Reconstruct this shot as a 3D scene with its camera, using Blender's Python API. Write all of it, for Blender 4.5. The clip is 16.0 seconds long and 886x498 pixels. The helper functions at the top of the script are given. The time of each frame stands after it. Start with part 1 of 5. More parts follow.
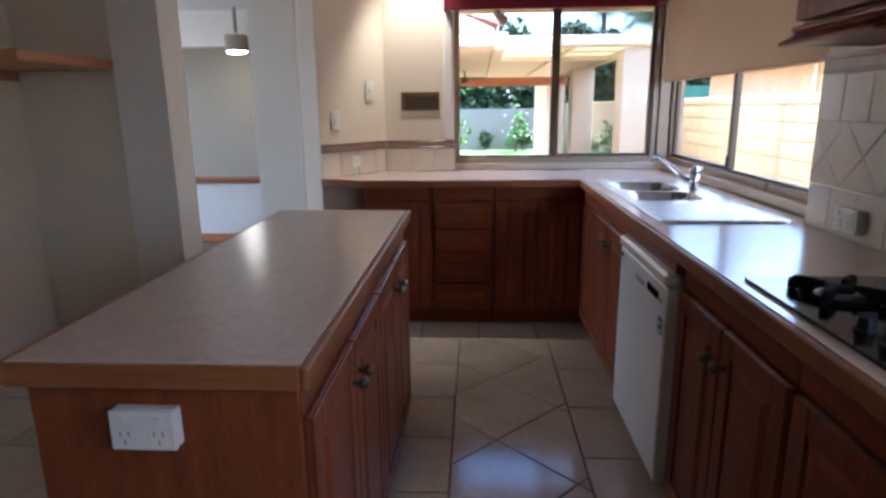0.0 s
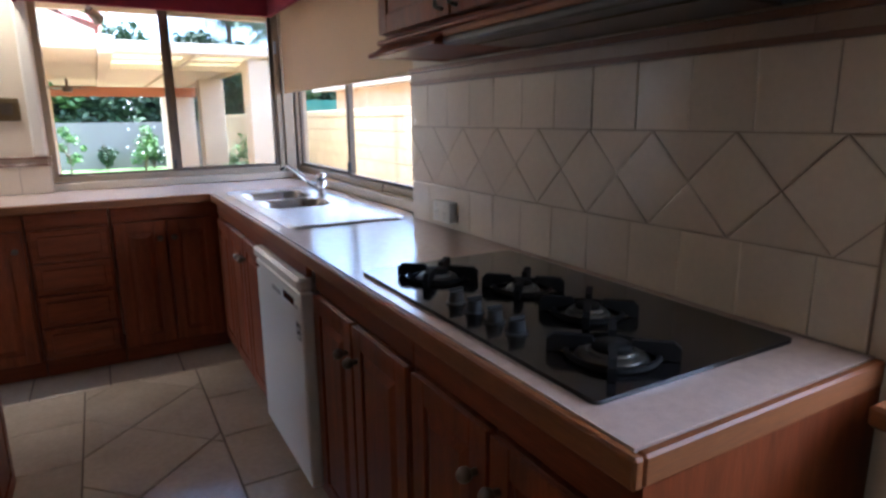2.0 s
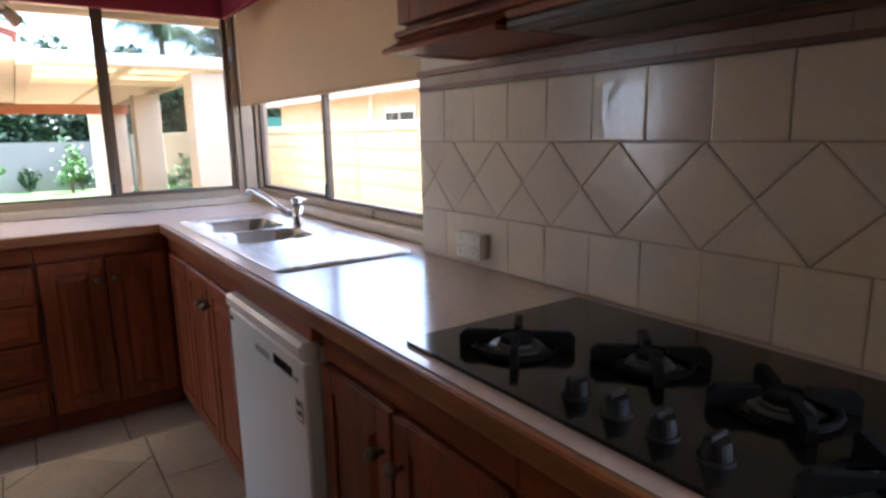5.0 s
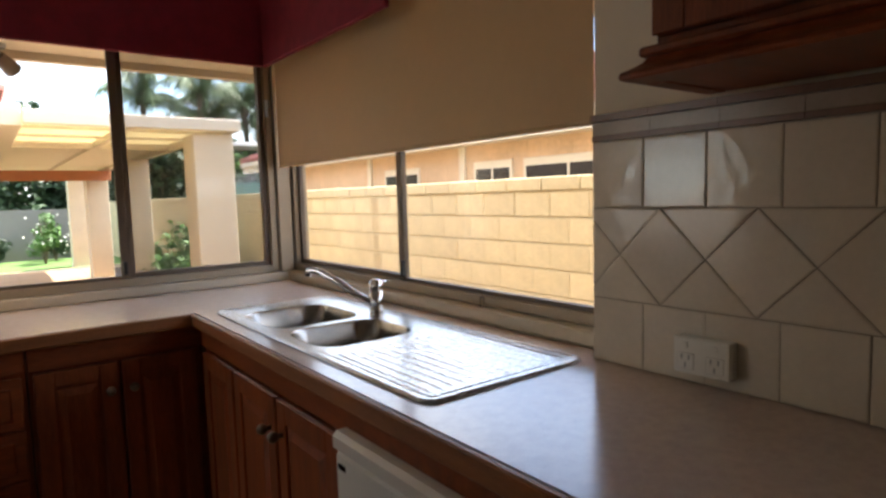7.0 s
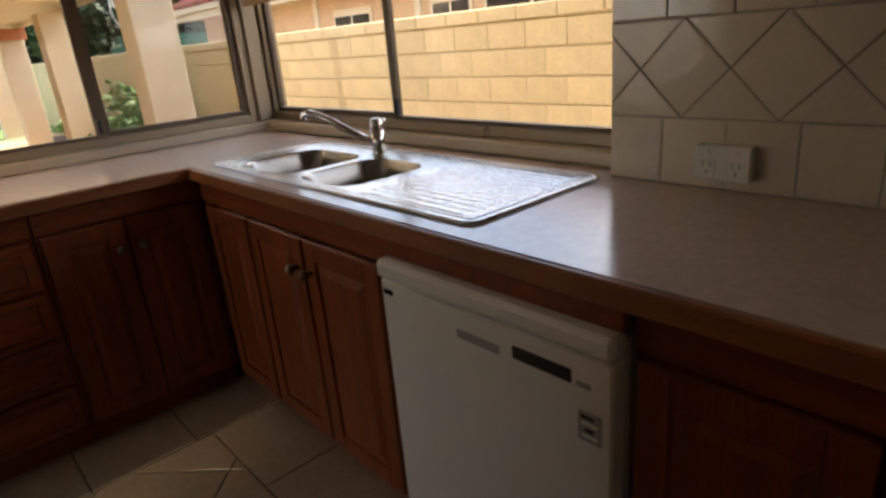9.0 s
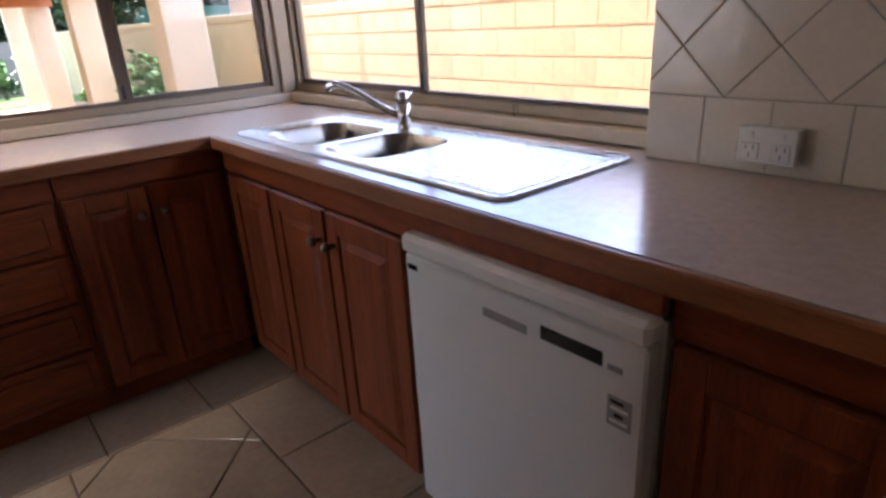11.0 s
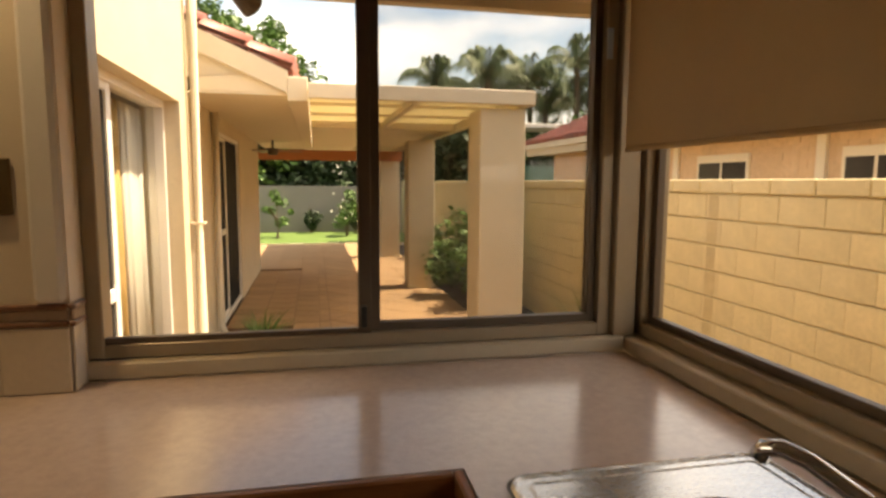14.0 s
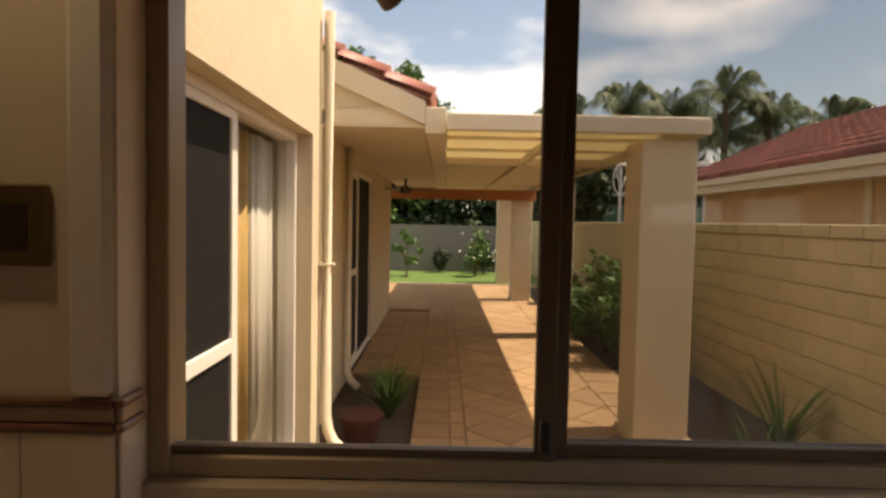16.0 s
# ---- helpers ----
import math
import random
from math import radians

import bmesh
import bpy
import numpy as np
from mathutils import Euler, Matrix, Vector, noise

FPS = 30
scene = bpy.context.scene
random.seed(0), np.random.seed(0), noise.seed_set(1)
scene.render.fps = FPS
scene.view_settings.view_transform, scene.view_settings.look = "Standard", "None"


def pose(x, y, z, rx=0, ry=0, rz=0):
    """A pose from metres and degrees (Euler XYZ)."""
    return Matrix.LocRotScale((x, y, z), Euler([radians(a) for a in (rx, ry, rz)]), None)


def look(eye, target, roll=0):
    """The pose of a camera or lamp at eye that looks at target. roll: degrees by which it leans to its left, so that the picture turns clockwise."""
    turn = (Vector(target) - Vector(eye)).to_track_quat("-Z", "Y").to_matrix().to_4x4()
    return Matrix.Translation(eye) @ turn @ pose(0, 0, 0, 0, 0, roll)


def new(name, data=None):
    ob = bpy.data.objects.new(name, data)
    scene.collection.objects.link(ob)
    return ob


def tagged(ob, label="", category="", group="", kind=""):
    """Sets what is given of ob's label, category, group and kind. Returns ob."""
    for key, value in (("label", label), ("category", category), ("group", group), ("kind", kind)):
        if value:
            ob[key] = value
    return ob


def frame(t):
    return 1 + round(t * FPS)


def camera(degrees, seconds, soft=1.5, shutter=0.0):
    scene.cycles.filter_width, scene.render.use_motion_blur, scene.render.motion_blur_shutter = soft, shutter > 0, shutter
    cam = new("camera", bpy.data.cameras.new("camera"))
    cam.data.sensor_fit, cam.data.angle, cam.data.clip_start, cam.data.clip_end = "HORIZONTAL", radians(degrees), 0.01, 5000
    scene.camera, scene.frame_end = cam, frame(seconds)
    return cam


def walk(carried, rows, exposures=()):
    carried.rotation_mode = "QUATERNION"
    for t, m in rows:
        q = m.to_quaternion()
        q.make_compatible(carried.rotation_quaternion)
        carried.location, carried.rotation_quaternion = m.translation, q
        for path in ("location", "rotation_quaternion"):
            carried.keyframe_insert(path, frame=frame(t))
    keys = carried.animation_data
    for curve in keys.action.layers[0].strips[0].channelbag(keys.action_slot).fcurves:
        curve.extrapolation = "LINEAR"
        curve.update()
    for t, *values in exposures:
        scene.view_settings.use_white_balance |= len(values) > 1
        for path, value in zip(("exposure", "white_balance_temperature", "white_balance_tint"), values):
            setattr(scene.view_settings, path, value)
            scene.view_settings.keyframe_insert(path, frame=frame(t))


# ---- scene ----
# camera: seconds, place, (yaw, pitch, roll)
PATH = [
    (0, (-0.594, -3.477, 1.315), (3.17, -13.34, 0.61)),
    (0.5, (-0.588, -3.469, 1.312), (-7.00, -12.74, 0.98)),
    (1, (-0.540, -3.451, 1.294), (-16.61, -12.34, 0.43)),
    (1.5, (-0.517, -3.446, 1.295), (-24.46, -12.57, 0.96)),
    (2, (-0.498, -3.437, 1.290), (-29.62, -12.41, 0.59)),
    (2.5, (-0.489, -3.432, 1.286), (-32.19, -12.08, 0.06)),
    (3, (-0.485, -3.420, 1.284), (-33.36, -12.10, 0.07)),
    (5.5, (-0.500, -2.758, 1.280), (-35.63, -9.63, 1.18)),
    (6, (-0.530, -2.554, 1.268), (-36.53, -7.26, 0.54)),
    (6.5, (-0.535, -2.354, 1.281), (-36.66, -5.48, 0.69)),
    (7, (-0.566, -2.222, 1.295), (-37.63, -5.07, 1.65)),
    (7.5, (-0.647, -2.132, 1.339), (-40.28, -6.67, 3.53)),
    (8, (-0.684, -2.110, 1.340), (-41.52, -8.63, 3.94)),
    (8.5, (-0.699, -2.121, 1.315), (-42.29, -14.30, 4.72)),
    (9, (-0.715, -2.142, 1.266), (-42.68, -19.78, 4.76)),
    (11.5, (-0.719, -2.067, 1.242), (-39.13, -20.95, 2.35)),
    (12, (-0.592, -1.916, 1.294), (-33.67, -18.09, 1.65)),
    (12.5, (-0.370, -1.715, 1.300), (-26.08, -12.40, 0.19)),
    (13, (-0.299, -1.416, 1.345), (-21.21, -9.77, 0.29)),
    (13.5, (-0.255, -1.137, 1.367), (-16.60, -7.85, 0.25)),
    (14, (-0.214, -0.897, 1.369), (-12.01, -6.35, -0.32)),
    (14.5, (-0.223, -0.694, 1.345), (-8.76, -5.24, -0.19)),
    (15, (-0.261, -0.509, 1.352), (-5.69, -4.49, -0.33)),
    (15.5, (-0.272, -0.392, 1.361), (-2.28, -3.55, -0.60)),
    (16, (-0.268, -0.340, 1.373), (-0.03, -2.71, -1.11)),
]
cam = camera(73.0, 16.0, soft=2.8)
walk(cam, [(t, pose(x, y, z, 90 + pitch, roll, yaw)) for t, (x, y, z), (yaw, pitch, roll) in PATH],
     exposures=[(0, 3.0, 4950, 12), (0.5, 3.19, 4950, 12), (1.5, 3.33, 4950, 12), (2, 3.08, 5000, 12), (2.5, 2.93, 4950, 12), (3, 2.99, 5000, 13), (5.5, 3.27, 5350, 13), (6.5, 2.71, 5850, 10), (7.0, 2.25, 6350, 9), (7.5, 2.06, 6600, 9), (8.0, 1.8, 7100, 9), (8.5, 1.95, 7100, 10), (9.0, 2.0, 7000, 10), (11.5, 2.92, 5400, 19), (12.0, 2.4, 5500, 13), (12.5, 1.95, 6200, 10), (13.0, 1.69, 8300, 11), (14.0, 1.34, 10000, 13), (15, 0.68, 10000, 16), (15.5, 0.47, 9500, 16), (16, 0.4, 8900, 15)])

# ---- world and sun ----
SUN_EL, SUN_AZ = radians(64), radians(90)   # sun stands over +x
world = bpy.data.worlds.new("sky")
scene.world = world
world.use_nodes = True
wn, wl = world.node_tree.nodes, world.node_tree.links
wn.clear()
sky = wn.new("ShaderNodeTexSky")
sky.sky_type, sky.sun_disc, sky.sun_elevation, sky.sun_rotation = "NISHITA", False, SUN_EL, SUN_AZ
wtc, wmap, wnoise, wramp, wmix = (wn.new(k) for k in ("ShaderNodeTexCoord", "ShaderNodeMapping", "ShaderNodeTexNoise", "ShaderNodeValToRGB", "ShaderNodeMixRGB"))
wmap.inputs["Scale"].default_value = (1.6, 1.6, 4.5)
wnoise.inputs["Scale"].default_value, wnoise.inputs["Detail"].default_value = 1.7, 7
wramp.color_ramp.elements[0].position, wramp.color_ramp.elements[1].position = 0.44, 0.66
wmix.inputs[2].default_value = (8.5, 8.7, 9.2, 1)
wbg, wout = wn.new("ShaderNodeBackground"), wn.new("ShaderNodeOutputWorld")
wbg.inputs["Strength"].default_value = 0.15
wl.new(wtc.outputs["Generated"], wmap.inputs["Vector"])
wl.new(wmap.outputs["Vector"], wnoise.inputs["Vector"])
wl.new(wnoise.outputs["Fac"], wramp.inputs["Fac"])
wl.new(wramp.outputs["Color"], wmix.inputs[0])
wl.new(sky.outputs["Color"], wmix.inputs[1])
wl.new(wmix.outputs["Color"], wbg.inputs["Color"])
wl.new(wbg.outputs["Background"], wout.inputs["Surface"])
sun = new("sun", bpy.data.lights.new("sun", "SUN"))
sun.data.energy, sun.data.angle, sun.data.color = 5.0, radians(0.6), (1.0, 0.95, 0.87)
sun.matrix_basis = look((20 * math.cos(SUN_EL), 1.2, 20 * math.sin(SUN_EL)), (0, 0, 0))


def opening_light(name, m, sx, sy, power):
    """An added area lamp that stands in for sky light through an opening."""
    lamp = new(name, bpy.data.lights.new(name, "AREA"))
    lamp.data.shape, lamp.data.size, lamp.data.size_y, lamp.data.energy = "RECTANGLE", sx, sy, power
    lamp.data.color = (1.0, 0.93, 0.82)
    lamp.matrix_basis = m
    return lamp


opening_light("sky_south", look((0.92, -3.75, 1.6), (-0.6, -2.4, 1.0)), 1.0, 1.1, 0.9)
# fill lamp added to brighten the hall side; no window is known there
opening_light("hall_fill", look((-5.95, 1.3, 1.3), (-2, 1.3, 1.2)), 3.6, 1.8, 6.3)


# ---- materials ----
def material(name, color, rough=0.5, metal=0.0, vary=0.12, scale=6.0, bump=0.0, bump_scale=60.0, coat=0.0, grain=None, spread=0.0, stain=None):
    """A painted or natural surface: colour that varies at two scales, fine relief; grain stretches it along an axis; spread varies it from piece to piece."""
    m = bpy.data.materials.new(name)
    m.use_nodes = True
    n, l = m.node_tree.nodes, m.node_tree.links
    b = n["Principled BSDF"]
    tc, mp = n.new("ShaderNodeTexCoord"), n.new("ShaderNodeMapping")
    l.new(tc.outputs["Object"], mp.inputs["Vector"])
    if grain:
        mp.inputs["Scale"].default_value = grain
    big, fine = n.new("ShaderNodeTexNoise"), n.new("ShaderNodeTexNoise")
    big.inputs["Scale"].default_value, big.inputs["Detail"].default_value = scale, 4
    fine.inputs["Scale"].default_value, fine.inputs["Detail"].default_value = scale * 9, 6
    for t in (big, fine):
        l.new(mp.outputs["Vector"], t.inputs["Vector"])
    add = n.new("ShaderNodeMixRGB")
    add.inputs[0].default_value = 0.45
    l.new(big.outputs["Fac"], add.inputs[1])
    l.new(fine.outputs["Fac"], add.inputs[2])
    ramp = n.new("ShaderNodeValToRGB")
    e = ramp.color_ramp.elements
    e[0].position, e[1].position = 0.3, 0.7
    e[0].color = (*(stain or [c * (1 - vary) for c in color]), 1)
    e[1].color = (*[min(1, c * (1 + vary)) for c in color], 1)
    l.new(add.outputs["Color"], ramp.inputs["Fac"])
    out = ramp.outputs["Color"]
    if spread:
        info, hsv, mr = n.new("ShaderNodeObjectInfo"), n.new("ShaderNodeHueSaturation"), n.new("ShaderNodeMapRange")
        mr.inputs["To Min"].default_value, mr.inputs["To Max"].default_value = 1 - spread, 1 + spread
        l.new(info.outputs["Random"], mr.inputs["Value"])
        l.new(mr.outputs["Result"], hsv.inputs["Value"])
        l.new(out, hsv.inputs["Color"])
        out = hsv.outputs["Color"]
    l.new(out, b.inputs["Base Color"])
    rr = n.new("ShaderNodeMapRange")
    rr.inputs["To Min"].default_value, rr.inputs["To Max"].default_value = max(0.02, rough * 0.85), min(1, rough * 1.15)
    l.new(fine.outputs["Fac"], rr.inputs["Value"])
    l.new(rr.outputs["Result"], b.inputs["Roughness"])
    b.inputs["Metallic"].default_value = metal
    b.inputs["Coat Weight"].default_value = coat
    b.inputs["Coat Roughness"].default_value = 0.15
    if bump:
        bt, bn = n.new("ShaderNodeTexNoise"), n.new("ShaderNodeBump")
        bt.inputs["Scale"].default_value, bt.inputs["Detail"].default_value = bump_scale, 5
        l.new(mp.outputs["Vector"], bt.inputs["Vector"])
        bn.inputs["Strength"].default_value, bn.inputs["Distance"].default_value = bump, 0.004
        l.new(bt.outputs["Fac"], bn.inputs["Height"])
        l.new(bn.outputs["Normal"], b.inputs["Normal"])
    return m


def glass_material(name, tint=(1, 1, 1), gain=0.9):
    """Clear thin glass whose gloss grows towards grazing views."""
    m = bpy.data.materials.new(name)
    m.use_nodes = True
    n, l = m.node_tree.nodes, m.node_tree.links
    n.clear()
    o, mix, tr, gl, lw, pw, ad = (n.new(k) for k in ("ShaderNodeOutputMaterial", "ShaderNodeMixShader", "ShaderNodeBsdfTransparent", "ShaderNodeBsdfGlossy", "ShaderNodeLayerWeight", "ShaderNodeMath", "ShaderNodeMath"))
    tr.inputs["Color"].default_value = (*tint, 1)
    gl.inputs["Roughness"].default_value = 0.01
    pw.operation, ad.operation = "POWER", "MULTIPLY_ADD"
    pw.inputs[1].default_value = 4.5
    ad.inputs[1].default_value, ad.inputs[2].default_value = 0.34 * gain, 0.015
    l.new(lw.outputs["Facing"], pw.inputs[0])
    l.new(pw.outputs[0], ad.inputs[0])
    l.new(ad.outputs[0], mix.inputs[0])
    l.new(tr.outputs["BSDF"], mix.inputs[1])
    l.new(gl.outputs["BSDF"], mix.inputs[2])
    l.new(mix.outputs["Shader"], o.inputs["Surface"])
    return m


def emitting(name, color, strength):
    m = bpy.data.materials.new(name)
    m.use_nodes = True
    b = m.node_tree.nodes["Principled BSDF"]
    b.inputs["Base Color"].default_value = (0.8, 0.8, 0.8, 1)
    b.inputs["Emission Color"].default_value = (*color, 1)
    b.inputs["Emission Strength"].default_value = strength
    return m


def translucent(name, color, amount):
    m = material(name, color, 0.6, vary=0.05, scale=3)
    n, l = m.node_tree.nodes, m.node_tree.links
    b, o = n["Principled BSDF"], n["Material Output"]
    mix, tr = n.new("ShaderNodeMixShader"), n.new("ShaderNodeBsdfTranslucent")
    tr.inputs["Color"].default_value = (*color, 1)
    mix.inputs[0].default_value = amount
    l.new(b.outputs["BSDF"], mix.inputs[1])
    l.new(tr.outputs["BSDF"], mix.inputs[2])
    l.new(mix.outputs["Shader"], o.inputs["Surface"])
    return m


WOOD = material("stained_timber_upright", (0.194, 0.0465, 0.0130), 0.42, vary=0.46, scale=4, grain=(7, 7, 0.7), bump=0.12, bump_scale=30, coat=0.03)
WOOD_H = material("stained_timber_level", (0.200, 0.0480, 0.0134), 0.42, vary=0.44, scale=4, grain=(0.7, 7, 7), bump=0.12, bump_scale=30, coat=0.03)
EDGE = material("timber_edge", (0.26, 0.092, 0.026), 0.48, vary=0.35, scale=4, grain=(1, 1, 9), bump=0.1, bump_scale=30, coat=0.03)
for m_ in (WOOD, WOOD_H):
    m_.node_tree.nodes["Principled BSDF"].inputs["Specular IOR Level"].default_value = 0.28
SHELF_WOOD = material("pine_shelf", (0.45, 0.19, 0.075), 0.4, vary=0.25, scale=4, grain=(1, 8, 8), coat=0.2)
LAMINATE = material("speckled_laminate", (0.58, 0.46, 0.395), 0.18, vary=0.12, scale=55, bump=0.03, bump_scale=300, coat=0.22)
PLASTER = material("cream_wall_paint", (0.72, 0.63, 0.50), 0.75, vary=0.035, scale=2.5, bump=0.05, bump_scale=140)
WHITE = material("white_paint", (0.78, 0.75, 0.69), 0.5, vary=0.03, scale=3, bump=0.03, bump_scale=90)
CEILING = material("ceiling_paint", (0.8, 0.79, 0.76), 0.85, vary=0.02, scale=2)
# tan, darkened: the hall's light falloff is put into the colour
FAR_WALL = material("dimmed_tan_wall", (0.30, 0.26, 0.20), 0.75, vary=0.03, scale=2)
TILE = material("glazed_wall_tile", (0.68, 0.59, 0.47), 0.12, vary=0.06, scale=9, bump=0.40, bump_scale=22, spread=0.05)
GROUT = material("wall_grout", (0.35, 0.285, 0.22), 0.9, vary=0.2, scale=20)
TRIM_TILE = material("border_tile", (0.38, 0.285, 0.21), 0.25, vary=0.12, scale=12, spread=0.05)
TRIM_LINE = material("border_line", (0.20, 0.10, 0.06), 0.3, vary=0.15, scale=12)
FLOOR_TILE = material("floor_tile", (0.47, 0.38, 0.28), 0.15, vary=0.16, scale=5, bump=0.06, bump_scale=25, spread=0.08)
FLOOR_GROUT = material("floor_grout", (0.13, 0.095, 0.07), 0.9, vary=0.2, scale=20)
FABRIC = material("maroon_fabric", (0.21, 0.012, 0.030), 0.8, vary=0.25, scale=14, bump=0.2, bump_scale=260)
BLIND = translucent("roller_blind_cloth", (0.58, 0.42, 0.24), 0.24)
ALU = material("bronze_aluminium", (0.37, 0.30, 0.21), 0.4, metal=0.15, vary=0.06, scale=8)
ALU_DARK = material("dark_aluminium", (0.12, 0.088, 0.06), 0.45, metal=0.0, vary=0.08, scale=8)
SILL = material("painted_sill", (0.57, 0.49, 0.365), 0.45, vary=0.06, scale=5)
GLASS = glass_material("window_glass")
DARK_GLASS = glass_material("door_glass", (0.92, 0.92, 0.90))
STEEL = material("brushed_steel", (0.60, 0.58, 0.55), 0.27, metal=1.0, vary=0.06, scale=6, grain=(1, 14, 14))
STEEL_BOWL = material("bowl_steel", (0.34, 0.32, 0.295), 0.24, metal=1.0, vary=0.02, scale=1.2)
CHROME = material("chrome", (0.62, 0.61, 0.60), 0.10, metal=1.0, vary=0.02)
BLACK_GLASS = material("black_hob_glass", (0.012, 0.011, 0.011), 0.12, vary=0.1, scale=8)
IRON = material("cast_iron", (0.009, 0.0085, 0.0085), 0.8, vary=0.2, scale=20, bump=0.15, bump_scale=150)
IRON.node_tree.nodes["Principled BSDF"].inputs["Specular IOR Level"].default_value = 0.2
KNOB = material("black_knob", (0.014, 0.014, 0.0145), 0.45, vary=0.1)
APPLIANCE = material("white_enamel", (0.74, 0.72, 0.68), 0.3, vary=0.02, scale=4)
BADGE = material("grey_print", (0.30, 0.29, 0.27), 0.4)
DARK_PRINT = material("dark_display", (0.02, 0.018, 0.018), 0.2)
STICKER = material("pale_blue_paper", (0.45, 0.58, 0.75), 0.5)
PLASTIC = material("white_plastic", (0.76, 0.73, 0.66), 0.35, vary=0.02)
BRASS = material("brass_plate", (0.15, 0.105, 0.05), 0.4, metal=0.4, vary=0.12, scale=12)
PEWTER = material("pewter_handle", (0.17, 0.14, 0.11), 0.35, metal=0.9, vary=0.15, scale=30)
HOOD = material("hood_metal", (0.11, 0.105, 0.095), 0.35, metal=0.6, vary=0.05)
RENDER = material("sand_render", (0.64, 0.54, 0.385), 0.9, vary=0.09, scale=3, bump=0.8, bump_scale=28)
PEACH = material("peach_brick", (0.62, 0.43, 0.27), 0.9, vary=0.22, scale=2.2, bump=0.4, bump_scale=40)
# rear wall's grey is darkened, with the trees' shade put into it
REAR = material("shaded_render", (0.20, 0.185, 0.16), 0.9, vary=0.12, scale=2, bump=0.3, bump_scale=30)
BLOCK = material("limestone_block", (0.60, 0.50, 0.30), 0.92, vary=0.17, scale=4, bump=0.5, bump_scale=50, spread=0.055)
BLOCK_STAIN = material("stained_block", (0.47, 0.37, 0.215), 0.95, vary=0.25, scale=7, bump=0.5, bump_scale=50)
MORTAR = material("block_mortar", (0.52, 0.425, 0.26), 0.95, vary=0.15, scale=9)
PAVER = material("clay_paver", (0.345, 0.215, 0.115), 0.85, vary=0.22, scale=6, bump=0.3, bump_scale=60, spread=0.12)
PAVER_JOINT = material("sandy_joint", (0.25, 0.155, 0.085), 0.95, vary=0.2, scale=15)
SOIL = material("garden_soil", (0.075, 0.052, 0.036), 0.95, vary=0.35, scale=9, bump=0.7, bump_scale=35)
EAVE = material("cream_eave_paint", (0.70, 0.61, 0.465), 0.6, vary=0.04, scale=3)
PANEL = translucent("patio_roof_sheet", (0.86, 0.78, 0.56), 0.38)
BEAM = material("brown_beam", (0.40, 0.15, 0.06), 0.6, vary=0.2, scale=5, grain=(0.8, 6, 6))
# dark surface under the tiles: shade in their gaps, put into the colour
ROOF_GAP_SHADE = material("roof_gap_shade", (0.07, 0.03, 0.022), 0.95, vary=0.2, scale=5)
ROOF_TILE = material("terracotta_tile", (0.28, 0.085, 0.058), 0.5, vary=0.35, scale=6, bump=0.3, bump_scale=40, spread=0.4)
LAWN = material("lawn", (0.085, 0.155, 0.03), 0.9, vary=0.35, scale=9, bump=0.6, bump_scale=90)
LEAF = material("green_leaf", (0.075, 0.16, 0.03), 0.5, vary=0.5, scale=3)
LEAF_DARK = material("dark_leaf", (0.022, 0.05, 0.014), 0.55, vary=0.5, scale=2)
LEAF_PALM = material("palm_leaf", (0.105, 0.15, 0.06), 0.55, vary=0.4, scale=2)
FLOWER = material("white_blossom", (0.75, 0.72, 0.62), 0.7)
BARK = material("bark", (0.12, 0.085, 0.055), 0.9, vary=0.3, scale=6, grain=(4, 4, 1), bump=0.5, bump_scale=25)
CURTAIN = translucent("sheer_curtain", (0.86, 0.83, 0.76), 0.3)
DRAPE = material("gold_drape", (0.55, 0.36, 0.14), 0.8, vary=0.15, scale=8)
SCREEN = material("insect_mesh", (0.016, 0.016, 0.016), 0.7, vary=0.15, scale=90)
SCREEN.node_tree.nodes["Principled BSDF"].inputs["Specular IOR Level"].default_value = 0.1
CLAY_POT = material("clay_pot", (0.085, 0.026, 0.018), 0.8, vary=0.2, scale=9)
GREEN_SHEET = material("green_sheet", (0.03, 0.14, 0.09), 0.5)
def screen_cloth(name, color, cover):
    """Fine insect mesh: part of the light passes straight through."""
    m = material(name, color, 0.7, vary=0.1, scale=60)
    n, l = m.node_tree.nodes, m.node_tree.links
    mix, tr = n.new("ShaderNodeMixShader"), n.new("ShaderNodeBsdfTransparent")
    mix.inputs[0].default_value = cover
    l.new(tr.outputs["BSDF"], mix.inputs[1])
    l.new(n["Principled BSDF"].outputs["BSDF"], mix.inputs[2])
    l.new(mix.outputs["Shader"], n["Material Output"].inputs["Surface"])
    return m


FLY_SCREEN = screen_cloth("window_insect_mesh", (0.11, 0.10, 0.085), 0.28)
LAMP_GLOW = emitting("lamp_glow", (1.0, 0.85, 0.6), 6.0)


# ---- mesh helpers ----
def box(bm, x0, x1, y0, y1, z0, z1, bevel=0.0, seg=1):
    r = bmesh.ops.create_cube(bm, size=1.0)
    vs = r["verts"]
    for v in vs:
        v.co = Vector((x0 if v.co.x < 0 else x1, y0 if v.co.y < 0 else y1, z0 if v.co.z < 0 else z1))
    if bevel:
        es = {e for v in vs for e in v.link_edges}
        bmesh.ops.bevel(bm, geom=list(es), offset=bevel, segments=seg, affect="EDGES", profile=0.6)
    return bm


def boxes(*items, bevel=0.0):
    bm = bmesh.new()
    for it in items:
        box(bm, *it, bevel=bevel)
    return bm


